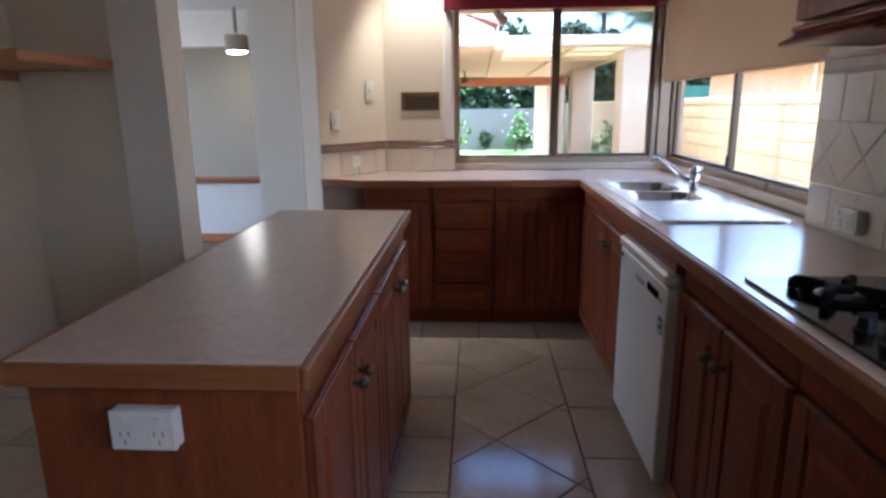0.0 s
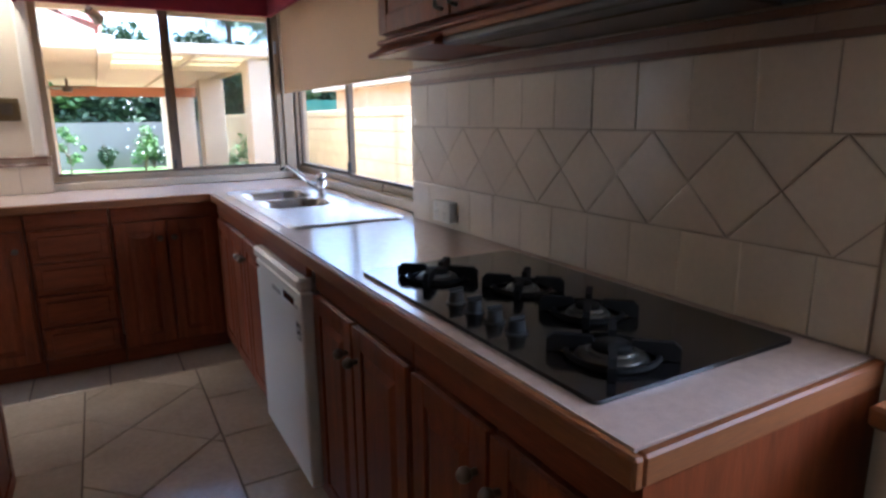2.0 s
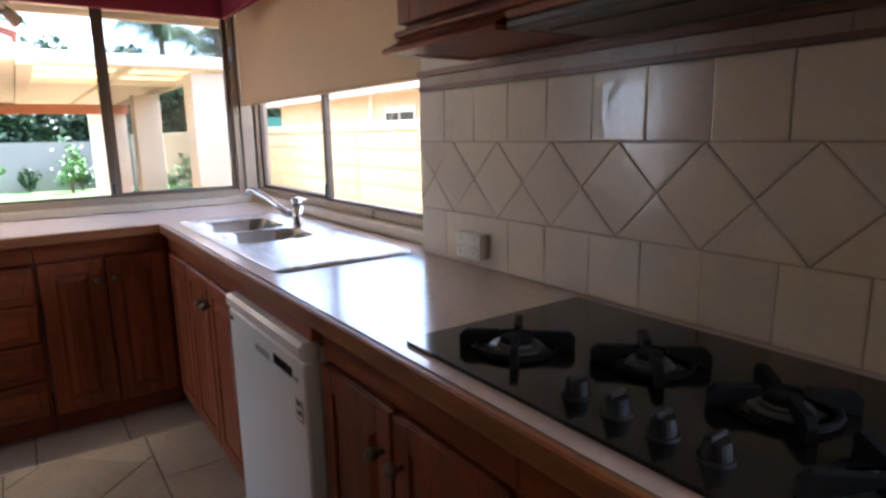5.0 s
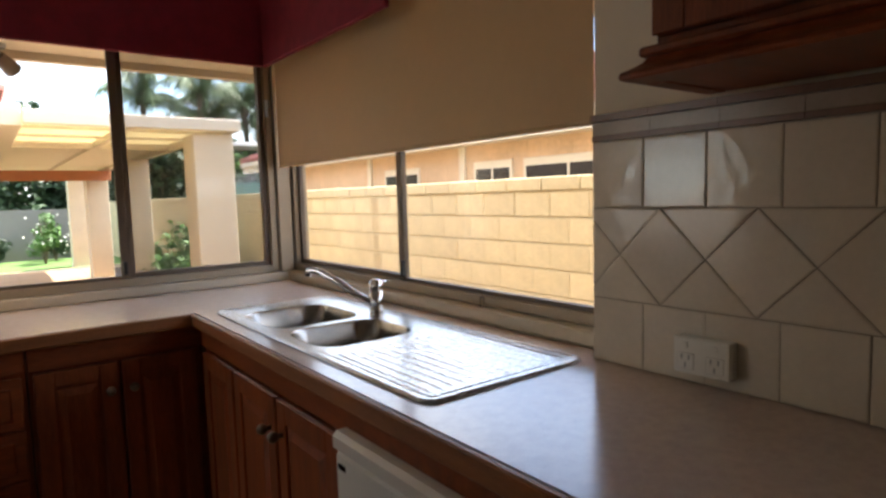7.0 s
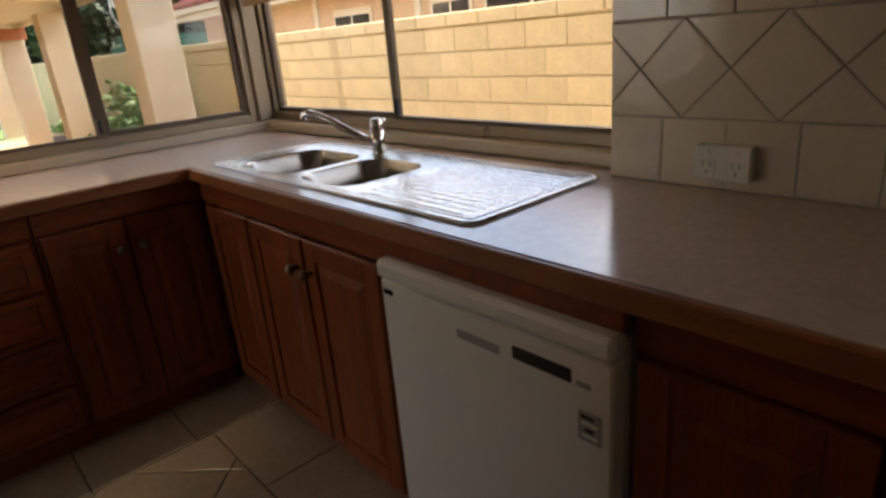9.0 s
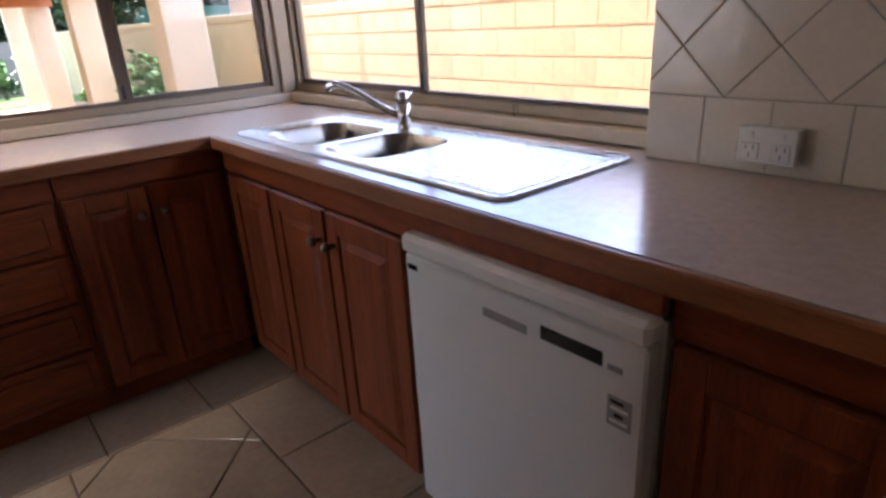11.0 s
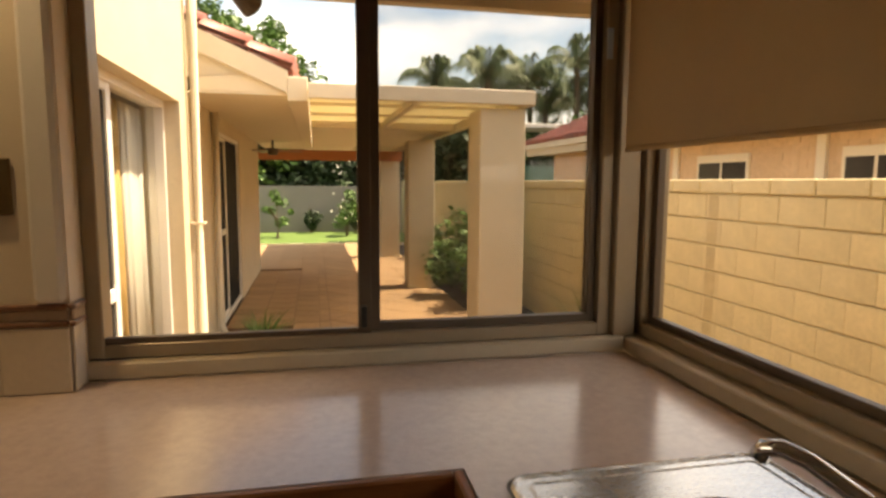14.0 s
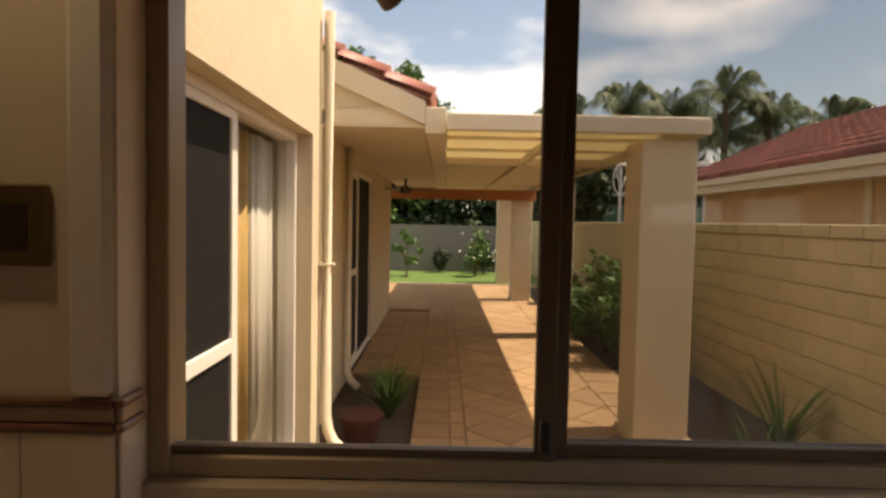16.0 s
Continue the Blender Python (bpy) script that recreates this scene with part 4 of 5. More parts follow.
# ---- sliding doors ----
def sliding_door(label, y0, y1, x):
    w = thing("sliding_door", label, "door", (x, 0, GROUND + 0.02), "sliding doors")
    h = DZ - GROUND - 0.02
    ym = y0 + 0.76
    part("frame", boxes((-0.05, 0.05, y0, y0 + 0.04, 0, h), (-0.05, 0.05, y1 - 0.04, y1, 0, h), (-0.05, 0.05, y0 + 0.04, y1 - 0.04, h - 0.045, h), (-0.05, 0.05, y0 + 0.04, y1 - 0.04, 0, 0.04), bevel=0.003), WHITE, w)
    s = part("screen_panel", boxes((0.012, 0.036, y0 + 0.04, y0 + 0.085, 0.04, h - 0.045), (0.012, 0.036, ym - 0.05, ym + 0.015, 0.04, h - 0.045), (0.012, 0.036, y0 + 0.085, ym - 0.05, 0.905, 0.965), (0.012, 0.036, y0 + 0.085, ym - 0.05, 0.04, 0.09), (0.012, 0.036, y0 + 0.085, ym - 0.05, h - 0.085, h - 0.045), bevel=0.003), WHITE, w, "white framed screen leaf")
    part("mesh", boxes((0.020, 0.023, y0 + 0.085, ym - 0.05, 0.09, h - 0.085)), SCREEN, s, "dark insect mesh")
    p = part("pane", boxes((-0.006, -0.002, ym + 0.01, y1 - 0.04, 0.04, h - 0.045)), DARK_GLASS, w)
    p.visible_shadow = False
    return w


sliding_door("white sliding door with dark insect screen", D1Y0, D1Y1, WEST - 0.04)
far_door = sliding_door("white sliding door at the patio's far end", D2Y0, D2Y1, WEST - 0.06)
part("mesh", boxes((0.020, 0.023, D2Y0 + 0.78, D2Y1 - 0.045, 0.045, DZ - GROUND - 0.07)), SCREEN, far_door, "dark insect mesh")


def curtain(label, y0, y1, x, mat, waves, depth):
    bm = bmesh.new()
    n = waves * 8
    prev = None
    for i in range(n + 1):
        u = i / n
        y = y0 + (y1 - y0) * u
        dx = depth * math.sin(u * waves * 2 * math.pi) * (0.7 + 0.3 * math.sin(u * 9))
        row = [bm.verts.new((x + dx * (0.6 + 0.4 * k), y, z)) for k, z in ((0, 1.80), (0.6, 0.9), (1, 0.02))]
        if prev:
            for k in range(2):
                bm.faces.new((prev[k], prev[k + 1], row[k + 1], row[k]))
        prev = row
    ob = single("curtain", bm, mat, label, "curtain", "curtains", True)
    so = ob.modifiers.new("thickness", "SOLIDIFY")
    so.thickness = 0.003
    return ob


curtain("white sheer curtain behind the sliding door", 2.74, 3.24, WEST - 0.135, CURTAIN, 6, 0.034)
curtain("gold drape gathered behind the sliding door", 2.40, 2.72, WEST - 0.13, DRAPE, 3, 0.03)

# downpipe at the wall's corner
dp = thing("downpipe", "cream painted downpipe with bent foot", "downpipe", (WEST + 0.15, D1Y1 + 0.22, GROUND))
b = bmesh.new()
sweep(b, [(0, 0, 2.75), (0, 0, 0.24), (0.015, -0.01, 0.16), (0.06, -0.04, 0.09), (0.17, -0.11, 0.045)], 0.035, 12)
part("pipe", b, EAVE, dp, "", True)
b = bmesh.new()
cyl(b, (0.168, -0.109, 0.046), (0.20, -0.13, 0.034), 0.047, 0.047, 14)
part("collar", b, WHITE, dp, "white pipe collar")
b = boxes((-0.05, 0.0455, -0.0455, 0.0455, 1.2, 1.215))
part("bracket", b, EAVE, dp)
dp2 = thing("downpipe", "thin cream downpipe beside the far door", "downpipe", (WEST + 0.05, D2Y0 - 0.35, GROUND))
b = bmesh.new()
sweep(b, [(0, 0, 2.1), (0, 0, 0.16), (0.02, -0.005, 0.09), (0.10, -0.03, 0.02)], 0.035, 12)
part("pipe", b, EAVE, dp2, "", True)


# ---- eaves and roofs ----
def tile_mesh(w, l):
    """A curved clay roof tile, w wide along x, l long along y, in a barrel wave."""
    bm = bmesh.new()
    n = 6
    rows = []
    for y, dz in ((0, 0.03), (l, 0.0)):
        rows.append([bm.verts.new((w * i / n, y, dz + 0.07 * math.sin(math.pi * i / n))) for i in range(n + 1)])
    base = [bm.verts.new((w * i / n, 0, 0.0)) for i in range(n + 1)]
    for i in range(n):
        bm.faces.new((rows[0][i], rows[0][i + 1], rows[1][i + 1], rows[1][i]))
        bm.faces.new((base[i], base[i + 1], rows[0][i + 1], rows[0][i]))
    return bm


def tiled_slope(roof, m, width, length, wt=0.24, lt=0.34):
    me = mesh_of("roof_tile", tile_mesh(wt * 0.93, lt * 1.06), ROOF_TILE, True)
    count = 0
    for j in range(int(length / lt)):
        for i in range(int(width / wt)):
            o = new("roof_tile", me)
            o.parent = roof
            o.matrix_basis = m @ Matrix.Translation((i * wt, j * lt, 0.012))
            count += 1
    return count


# roof of the wing: its eave runs along the patio, its end faces the window
rb = bmesh.new()
pr = [(-0.40, 2.145), (-0.40, 2.175), (-1.05, 2.46), (-2.4, 3.05), (-2.4, 2.6), (-1.2, 2.10)]
lo = [rb.verts.new((x, 3.72, z)) for x, z in pr]
hi = [rb.verts.new((x, 11.2, z)) for x, z in pr]
rb.faces.new(lo)
rb.faces.new(hi[::-1])
for i in range(len(pr)):
    rb.faces.new((lo[i], lo[(i + 1) % len(pr)], hi[(i + 1) % len(pr)], hi[i]))
bmesh.ops.recalc_face_normals(rb, faces=rb.faces[:])
roof1 = structure("roof_wing", rb, EAVE, "terracotta tiled roof over the patio's edge", "roof")
slope1 = math.degrees(math.atan2(0.33, 0.75))
tiled_slope(roof1, Matrix.Translation((-0.37, 3.68, 2.178)) @ pose(0, 0, 0, 0, 0, 90) @ pose(0, 0, 0, slope1, 0, 0), 7.4, 2.2)
# barge board, eave soffit and gutter
structure("trim_barge", extrude_poly(bmesh.new(), [(-0.40, 2.012), (-0.40, 2.165), (-1.02, 2.438), (-1.02, 2.28)], 0, 0.03), EAVE, "cream barge board at the roof's end", "trim").matrix_basis = pose(0, 3.715, 0, 90, 0, 0)
structure("trim_gable", extrude_poly(bmesh.new(), [(-0.41, 2.012), (-0.41, 2.14), (-1.02, 2.41), (-1.02, 2.012)], 0, 0.02), EAVE, "cream board behind the barge board", "trim").matrix_basis = pose(0, 3.719 + 0.021, 0, 90, 0, 0)
structure("trim_soffit", boxes((-1.13, -0.40, 3.72, 11.2, 1.996, 2.010)), EAVE, "cream boarded soffit over the patio", "trim")
structure("trim_patio_fascia", boxes((-0.398, -0.252, 3.70, 11.2, 1.955, 2.13), bevel=0.006), EAVE, "cream gutter board", "trim")
# eaves of the kitchen itself
structure("roof_kitchen", boxes((-6.0, 1.42, -7.0, N_OUT + 0.55, CEIL + 0.12, CEIL + 0.2)), EAVE, "flat eave over the kitchen", "roof")
structure("trim_soffit_kitchen", boxes((-0.95, 1.36, N_OUT + 0.002, N_OUT + 0.50, 2.02, 2.035), (E_OUT + 0.002, 1.36, -6.9, N_OUT, 2.02, 2.035)), EAVE, "cream soffit under the kitchen eave", "trim")
structure("trim_gutter_kitchen", boxes((-0.95, 1.42, N_OUT + 0.502, N_OUT + 0.56, 1.982, 2.50), (1.362, 1.42, -6.9, N_OUT + 0.50, 1.982, 2.50)), EAVE, "cream gutter of the kitchen eave", "trim")


# ---- patio roof on columns ----
def patio_roof():
    w = thing("patio_roof", "cream patio roof with pale sheeting and brown back beam", "patio roof", (0, 0, 0))
    part("front_beam", boxes((-0.25, 1.47, 3.58, 3.66, 1.965, 2.075), bevel=0.006), EAVE, w)
    part("outer_beam", boxes((1.40, 1.47, 3.661, 14.0, 1.965, 2.075), bevel=0.006), EAVE, w)
    part("rafter", boxes((0.55, 0.61, 3.661, 13.9, 1.985, 2.06), bevel=0.004), EAVE, w)
    # a bay of pale sheeting in front, a boarded ceiling behind it
    for x0, x1 in ((-0.245, 0.548), (0.612, 1.398)):
        for i in range(3):
            y0 = 3.665 + i * 0.8
            part("roof_sheet", boxes((x0, x1, y0, y0 + 0.79, 2.05, 2.062)), PANEL, w)
            part("batten", boxes((x0, x1, y0 + 0.775, y0 + 0.80, 2.02, 2.048)), EAVE, w)
        for i in range(27):
            y0 = 6.15 + i * 0.285
            part("ceiling_board", boxes((x0, x1, y0, y0 + 0.279, 2.035, 2.062), bevel=0.003), EAVE, w)
    part("cross_beam", boxes((-0.245, 0.548, 6.07, 6.145, 1.975, 2.06), (0.612, 1.398, 6.07, 6.145, 1.975, 2.06), bevel=0.004), EAVE, w)
    part("back_beam", boxes((-1.25, 1.45, 10.75, 10.85, 1.77, 1.96), bevel=0.006), BEAM, w, "dark brown timber beam")
    return w


patio_roof()


def column(y, x0=1.05):
    w = thing("column", "square sand-rendered patio column", "column", (x0 + 0.185, y + 0.185, GROUND - 0.02), "patio columns")
    part("shaft", boxes((-0.185, 0.185, -0.185, 0.185, 0, 2.08), bevel=0.008), RENDER, w)
    part("base", boxes((-0.20, 0.20, -0.20, 0.20, 0, 0.06), bevel=0.006), RENDER, w)


for y in (3.66, 7.35, 10.95, 13.95):
    column(y)

fan = thing("ceiling_fan", "dark ceiling fan under the patio soffit", "fan", (-0.84, 8.77, 1.995))
b = bmesh.new()
cyl(b, (0, 0, 0), (0, 0, -0.12), 0.02, 0.02, 10)
part("rod", b, ALU_DARK, fan)
b = bmesh.new()
cyl(b, (0, 0, -0.12), (0, 0, -0.22), 0.09, 0.07, 16)
part("motor", b, ALU_DARK, fan)
for k in range(4):
    bl = boxes((0.08, 0.5, -0.05, 0.05, -0.165, -0.158))
    p = part("blade", bl, ALU_DARK, fan)
    p.matrix_basis = pose(0, 0, 0, 8, 0, 25 + 90 * k)
fl = thing("floodlight", "grey security light under the eave", "lamp", (-0.46, N_OUT + 0.40, 2.02))
b = bmesh.new()
cyl(b, (0, 0, 0), (0, 0, -0.02), 0.04, 0.036, 14)
sweep(b, [(0, 0, -0.02), (0.008, 0.012, -0.04), (0.02, 0.025, -0.055)], 0.011, 8)
part("mount", b, BADGE, fl)
b = bmesh.new()
cyl(b, (0.005, 0.01, -0.05), (0.06, 0.075, -0.095), 0.026, 0.04, 16)
part("head", b, ALU_DARK, fl, "dark grey lamp head")

# ---- the neighbour's house ----
nb = thing("neighbour_house", "neighbour's sand brick house with terracotta roof", "house", (4.9, 0, 0.02))
part("wall", boxes((0, 5, -7, 11.5, 0, 1.95)), PEACH, nb)
for y in (1.45, 4.36, 6.9):
    part("pilaster", boxes((-0.05, -0.001, y - 0.06, y + 0.06, 0, 1.949), bevel=0.004), EAVE, nb)
pc = bmesh.new()
for r in range(8):
    y = -3.0 + (0.12 if r % 2 else 0)
    while y < 11.2:
        box(pc, -0.006, -0.0005, y + 0.004, y + 0.236, 1.27 + r * 0.086 + 0.004, 1.27 + r * 0.086 + 0.082)
        y += 0.24
tagged(part("brick_courses", pc, PEACH, nb), kind="stuff")
part("eave", boxes((-0.45, 5, -7.4, 11.9, 1.95, 2.01)), EAVE, nb)
part("gutter", boxes((-0.5, -0.4505, -7.4, 11.9, 1.92, 2.05), (-0.56, -0.4505, -7.4, 11.9, 2.0505, 2.16), bevel=0.008), EAVE, nb)
for y0, y1 in ((1.70, 3.16), (3.36, 4.12), (5.42, 6.42)):
    wn_ = part("window", boxes((-0.03, 0.02, y0, y1, 1.1, 1.72), bevel=0.004), EAVE, nb)
    part("pane", boxes((-0.034, -0.031, y0 + 0.05, (y0 + y1) / 2 - 0.02, 1.15, 1.62), (-0.034, -0.031, (y0 + y1) / 2 + 0.02, y1 - 0.05, 1.15, 1.62)), DARK_PRINT, wn_)
rf = bmesh.new()
p8 = [(-0.5, -7.4, 2.13), (-0.5, 11.9, 2.13), (2.6, 8.7, 3.48), (2.6, -4.4, 3.48), (5.6, 11.9, 2.13), (5.6, -7.4, 2.13)]
v8 = [rf.verts.new(p) for p in p8]
for f in ((0, 1, 2, 3), (1, 4, 2), (4, 5, 3, 2), (5, 0, 3)):
    rf.faces.new([v8[i] for i in f])
nroof = part("roof", rf, ROOF_GAP_SHADE, nb)
gb = thing("garden_shed", "white garden shelter with green wall behind the fence", "shed", (5.3, 16.0, -0.2))
part("roof", boxes((-1.0, 1.5, -0.6, 0.8, 3.12, 3.24), bevel=0.01), WHITE, gb)
part("wall", boxes((-2.1, 1.3, -0.45, 0.7, 0, 2.06)), GREEN_SHEET, gb)
for x in (-0.9, 1.35):
    part("post", boxes((x - 0.04, x + 0.04, -0.50, -0.451, 0, 3.119), bevel=0.004), WHITE, gb)
orn = bmesh.new()
sweep(orn, [(-0.92 + 0.21 * math.cos(2 * math.pi * k / 24), -0.62, 2.74 + 0.40 * math.sin(2 * math.pi * k / 24)) for k in range(25)], 0.022, 8)
sweep(orn, [(-1.07, -0.62, 3.0), (-0.92, -0.62, 2.42), (-0.77, -0.62, 3.0)], 0.02, 8)
box(orn, -1.14, -0.70, -0.64, -0.60, 2.31, 2.345)
box(orn, -0.94, -0.90, -0.63, -0.505, 3.08, 3.14)
part("gable_ornament", orn, WHITE, gb, "white oval gable ornament", True)


# ---- planting ----
def leaf_cloud(bm, rng, centre, radius, n, size, flat=1.0):
    cx, cy, cz = centre
    for _ in range(n):
        d = Vector((rng.gauss(0, 1), rng.gauss(0, 1), rng.gauss(0, 1)))
        d.normalize()
        r = radius * rng.random() ** 0.4
        p = Vector((cx + d.x * r, cy + d.y * r, cz + d.z * r * flat))
        q = Euler((rng.uniform(-1.2, 1.2), rng.uniform(-1.2, 1.2), rng.uniform(0, 6.3))).to_matrix()
        s = size * rng.uniform(0.6, 1.4)
        vs = [bm.verts.new(p + q @ Vector(c)) for c in ((0, -s, 0), (s * 0.45, 0, s * 0.12), (0, s, 0), (-s * 0.45, 0, s * 0.12))]
        bm.faces.new(vs)


def tree(label, loc, height, spread, seed, mat=LEAF_DARK, leaf=0.09, clumps=26, per=150):
    rng = random.Random(seed)
    w = thing("tree", label, "tree", loc, "garden trees")
    tr = bmesh.new()
    top = Vector((rng.uniform(-0.2, 0.2), rng.uniform(-0.2, 0.2), height * 0.6))
    sweep(tr, [(0, 0, 0), (0.05, 0.02, height * 0.3), top], [height * 0.035, height * 0.026, height * 0.014], 8)
    cr = bmesh.new()
    for _ in range(clumps):
        a, rr = rng.uniform(0, 6.283), spread * rng.random() ** 0.6
        c = (rr * math.cos(a), rr * math.sin(a), height * rng.uniform(0.22, 0.95) * (1 - 0.25 * (rr / spread) ** 2))
        if rng.random() < 0.35:
            sweep(tr, [Vector((0, 0, height * 0.25)), Vector(c) * 0.6 + Vector((0, 0, height * 0.1)), Vector(c)], [height * 0.014, height * 0.009, 0.01], 6)
        leaf_cloud(cr, rng, c, spread * rng.uniform(0.22, 0.42), per, leaf)
    part("trunk", tr, BARK, w)
    part("crown", cr, mat, w)
    return w


def shrub(label, loc, height, spread, seed, mat=LEAF, leaf=0.045, n=700, flowers=0):
    rng = random.Random(seed)
    w = thing("shrub", label, "shrub", loc, "garden shrubs")
    st = bmesh.new()
    lv = bmesh.new()
    for k in range(9):
        a = rng.uniform(0, 6.283)
        tip = Vector((spread * 0.7 * math.cos(a) * rng.random(), spread * 0.7 * math.sin(a) * rng.random(), height * rng.uniform(0.5, 0.95)))
        sweep(st, [(0, 0, 0), tip * 0.5 + Vector((0, 0, height * 0.1)), tip], [0.014, 0.01, 0.005], 5)
        leaf_cloud(lv, rng, (tip.x, tip.y, tip.z * rng.uniform(0.35, 0.9)), spread * 0.45, n // 9, leaf)
    part("stems", st, BARK, w)
    part("foliage", lv, mat, w)
    if flowers:
        fb = bmesh.new()
        for _ in range(flowers):
            a, r = rng.uniform(0, 6.283), spread * rng.random() ** 0.5
            bmesh.ops.create_icosphere(fb, subdivisions=1, radius=0.03, matrix=Matrix.Translation((r * math.cos(a), r * math.sin(a), height * rng.uniform(0.4, 0.95))))
        part("blossom", fb, FLOWER, w, "small white blossom")
    return w


def palm(label, loc, height, seed, fronds=26, length=2.8):
    rng = random.Random(seed)
    w = thing("palm", label, "palm tree", loc, "palms")
    tr = bmesh.new()
    sweep(tr, [(0, 0, 0), (0.1, 0.05, height * 0.5), (0, 0, height)], [0.2, 0.15, 0.12], 10)
    part("trunk", tr, BARK, w)
    cr = bmesh.new()
    for k in range(fronds):
        a, up = rng.uniform(0, 6.283), rng.uniform(0.35, 1.5)
        pts = []
        n = 18
        for i in range(n + 1):
            u = i / n
            r = length * u * math.cos(up) * (1 - 0.15 * u)
            z = height + length * (u * math.sin(up) - 0.72 * u * u * (1.3 - 0.5 * math.sin(up)))
            pts.append(Vector((r * math.cos(a), r * math.sin(a), z)))
        side = Vector((-math.sin(a), math.cos(a), 0))
        for i in range(1, n + 1):
            for s in (-1, 1):
                for h in (0.0, 0.5):
                    p = pts[i - 1].lerp(pts[i], h)
                    ll = length * 0.27 * (1 - 0.7 * abs(i / n - 0.4))
                    tip = p + side * s * ll * rng.uniform(0.25, 0.7) + Vector((0, 0, -ll * rng.uniform(0.4, 1.0))) + (pts[i] - pts[i - 1]) * rng.uniform(0.6, 1.6)
                    d = (pts[i] - pts[i - 1]).normalized() * 0.021
                    cr.faces.new([cr.verts.new(q) for q in (p - d, p + d, tip)])
    part("fronds", cr, LEAF_PALM, w)
    return w


for i, (x, y, h, s) in enumerate(((-7.5, 19.5, 6.5, 2.6), (-4.6, 18.9, 5.0, 2.3), (-2.4, 18.7, 5.9, 2.2), (-0.4, 18.6, 4.6, 2.0), (1.5, 18.3, 4.2, 1.8), (3.3, 13.4, 3.3, 0.9), (3.7, 15.2, 3.6, 1.1), (3.4, 18.5, 4.4, 1.8), (7.9, 17.6, 3.5, 1.3), (6.6, 18.2, 4.0, 1.4))):
    tree("dense dark green tree behind the garden wall", (x, y + 2.3, -0.2), h * 1.08, s, 10 + i, LEAF_DARK, 0.125, 40, 230)
for i, (x, y, h, s) in enumerate(((6.0, 20.3, 3.9, 1.5), (8.2, 20.8, 4.0, 1.6), (10.4, 20.5, 4.1, 1.6), (12.6, 20.8, 3.9, 1.6))):
    tree("leafy green tree below the palms", (x, y, -0.2), h, s, 120 + i, LEAF, 0.11, 30, 150)
tree("tall leafy green tree behind the tiled roof", (-2.6, 20.5, -0.2), 7.7, 2.2, 33, LEAF, 0.13, 60, 260)
for i, (x, y, h) in enumerate(((6.4, 22.0, 5.7), (8.3, 22.5, 5.6), (10.1, 22.0, 6.3), (12.0, 22.5, 5.5), (14.2, 22.0, 5.3), (4.6, 23.0, 5.4), (7.3, 24, 5.0), (11.0, 24, 5.0), (9.2, 23, 4.6), (13.1, 24, 4.6))):
    palm("tall feathery palm beyond the neighbour's roof", (x, y, -0.2), h, 40 + i)
for i, (x, y, h, s) in enumerate(((1.72, 6.0, 1.15, 0.55), (1.70, 6.7, 1.25, 0.58), (1.72, 7.5, 1.05, 0.5), (1.75, 8.4, 0.9, 0.42), (1.8, 9.5, 0.9, 0.4), (1.8, 10.6, 0.9, 0.4))):
    shrub("leafy green shrub along the block fence", (x, y, -0.165), h, s, 60 + i, LEAF, 0.05, 1100)
for i, (x, y, h, s) in enumerate(((-2.3, 16.6, 0.6, 0.4), (0.9, 16.5, 1.1, 0.42), (0.62, 15.6, 1.4, 0.42), (-0.35, 16.7, 1.0, 0.32), (-3.6, 16.6, 0.8, 0.5))):
    shrub("flowering shrub against the rear wall", (x, y, -0.165), h, s, 70 + i, LEAF if i % 2 == 0 else LEAF_DARK, 0.05, 900, 10 if i in (1, 2) else 0)
tree("small lollipop tree on the lawn", (-1.2, 15.3, -0.11), 1.3, 0.36, 91, LEAF, 0.05, 10, 60)
pot = thing("plant_pot", "round dark red clay pot in the garden bed", "pot", (-0.80, 3.72, -0.165))
b = bmesh.new()
cyl(b, (0, 0, 0), (0, 0, 0.17), 0.10, 0.14, 20)
cyl(b, (0, 0, 0.17), (0, 0, 0.20), 0.155, 0.155, 20)
part("bowl", b, CLAY_POT, pot)


def strappy(label, loc, n, length, seed):
    rng = random.Random(seed)
    bm = bmesh.new()
    for _ in range(n):
        a, up = rng.uniform(0, 6.283), rng.uniform(0.9, 1.45)
        l = length * rng.uniform(0.6, 1.1)
        d, side = Vector((math.cos(a) * math.cos(up), math.sin(a) * math.cos(up), math.sin(up))), Vector((-math.sin(a), math.cos(a), 0)) * 0.018
        prev = None
        for k in range(6):
            u = k / 5
            p = d * l * u + Vector((math.cos(a), math.sin(a), -0.6)) * 0.25 * l * u * u
            row = [bm.verts.new(p - side * (1 - u * 0.95)), bm.verts.new(p + side * (1 - u * 0.95))]
            if prev:
                bm.faces.new((prev[0], prev[1], row[1], row[0]))
            prev = row
    ob = single("strappy_plant", bm, LEAF, label, "plant", "garden plants")
    ob.location = loc
    return ob


strappy("upright grassy plant against the fence", (2.02, 3.6, -0.165), 26, 0.78, 5)
strappy("upright grassy plant against the fence", (1.72, 3.3, -0.165), 18, 0.45, 6)
strappy("strappy green plant in the garden bed", (-0.66, 4.25, -0.165), 90, 0.46, 7)
strappy("strappy green plant in the garden bed", (-0.72, 4.75, -0.165), 60, 0.42, 8)


# ---- tiles on the walls ----
LEAN = random.Random(17)


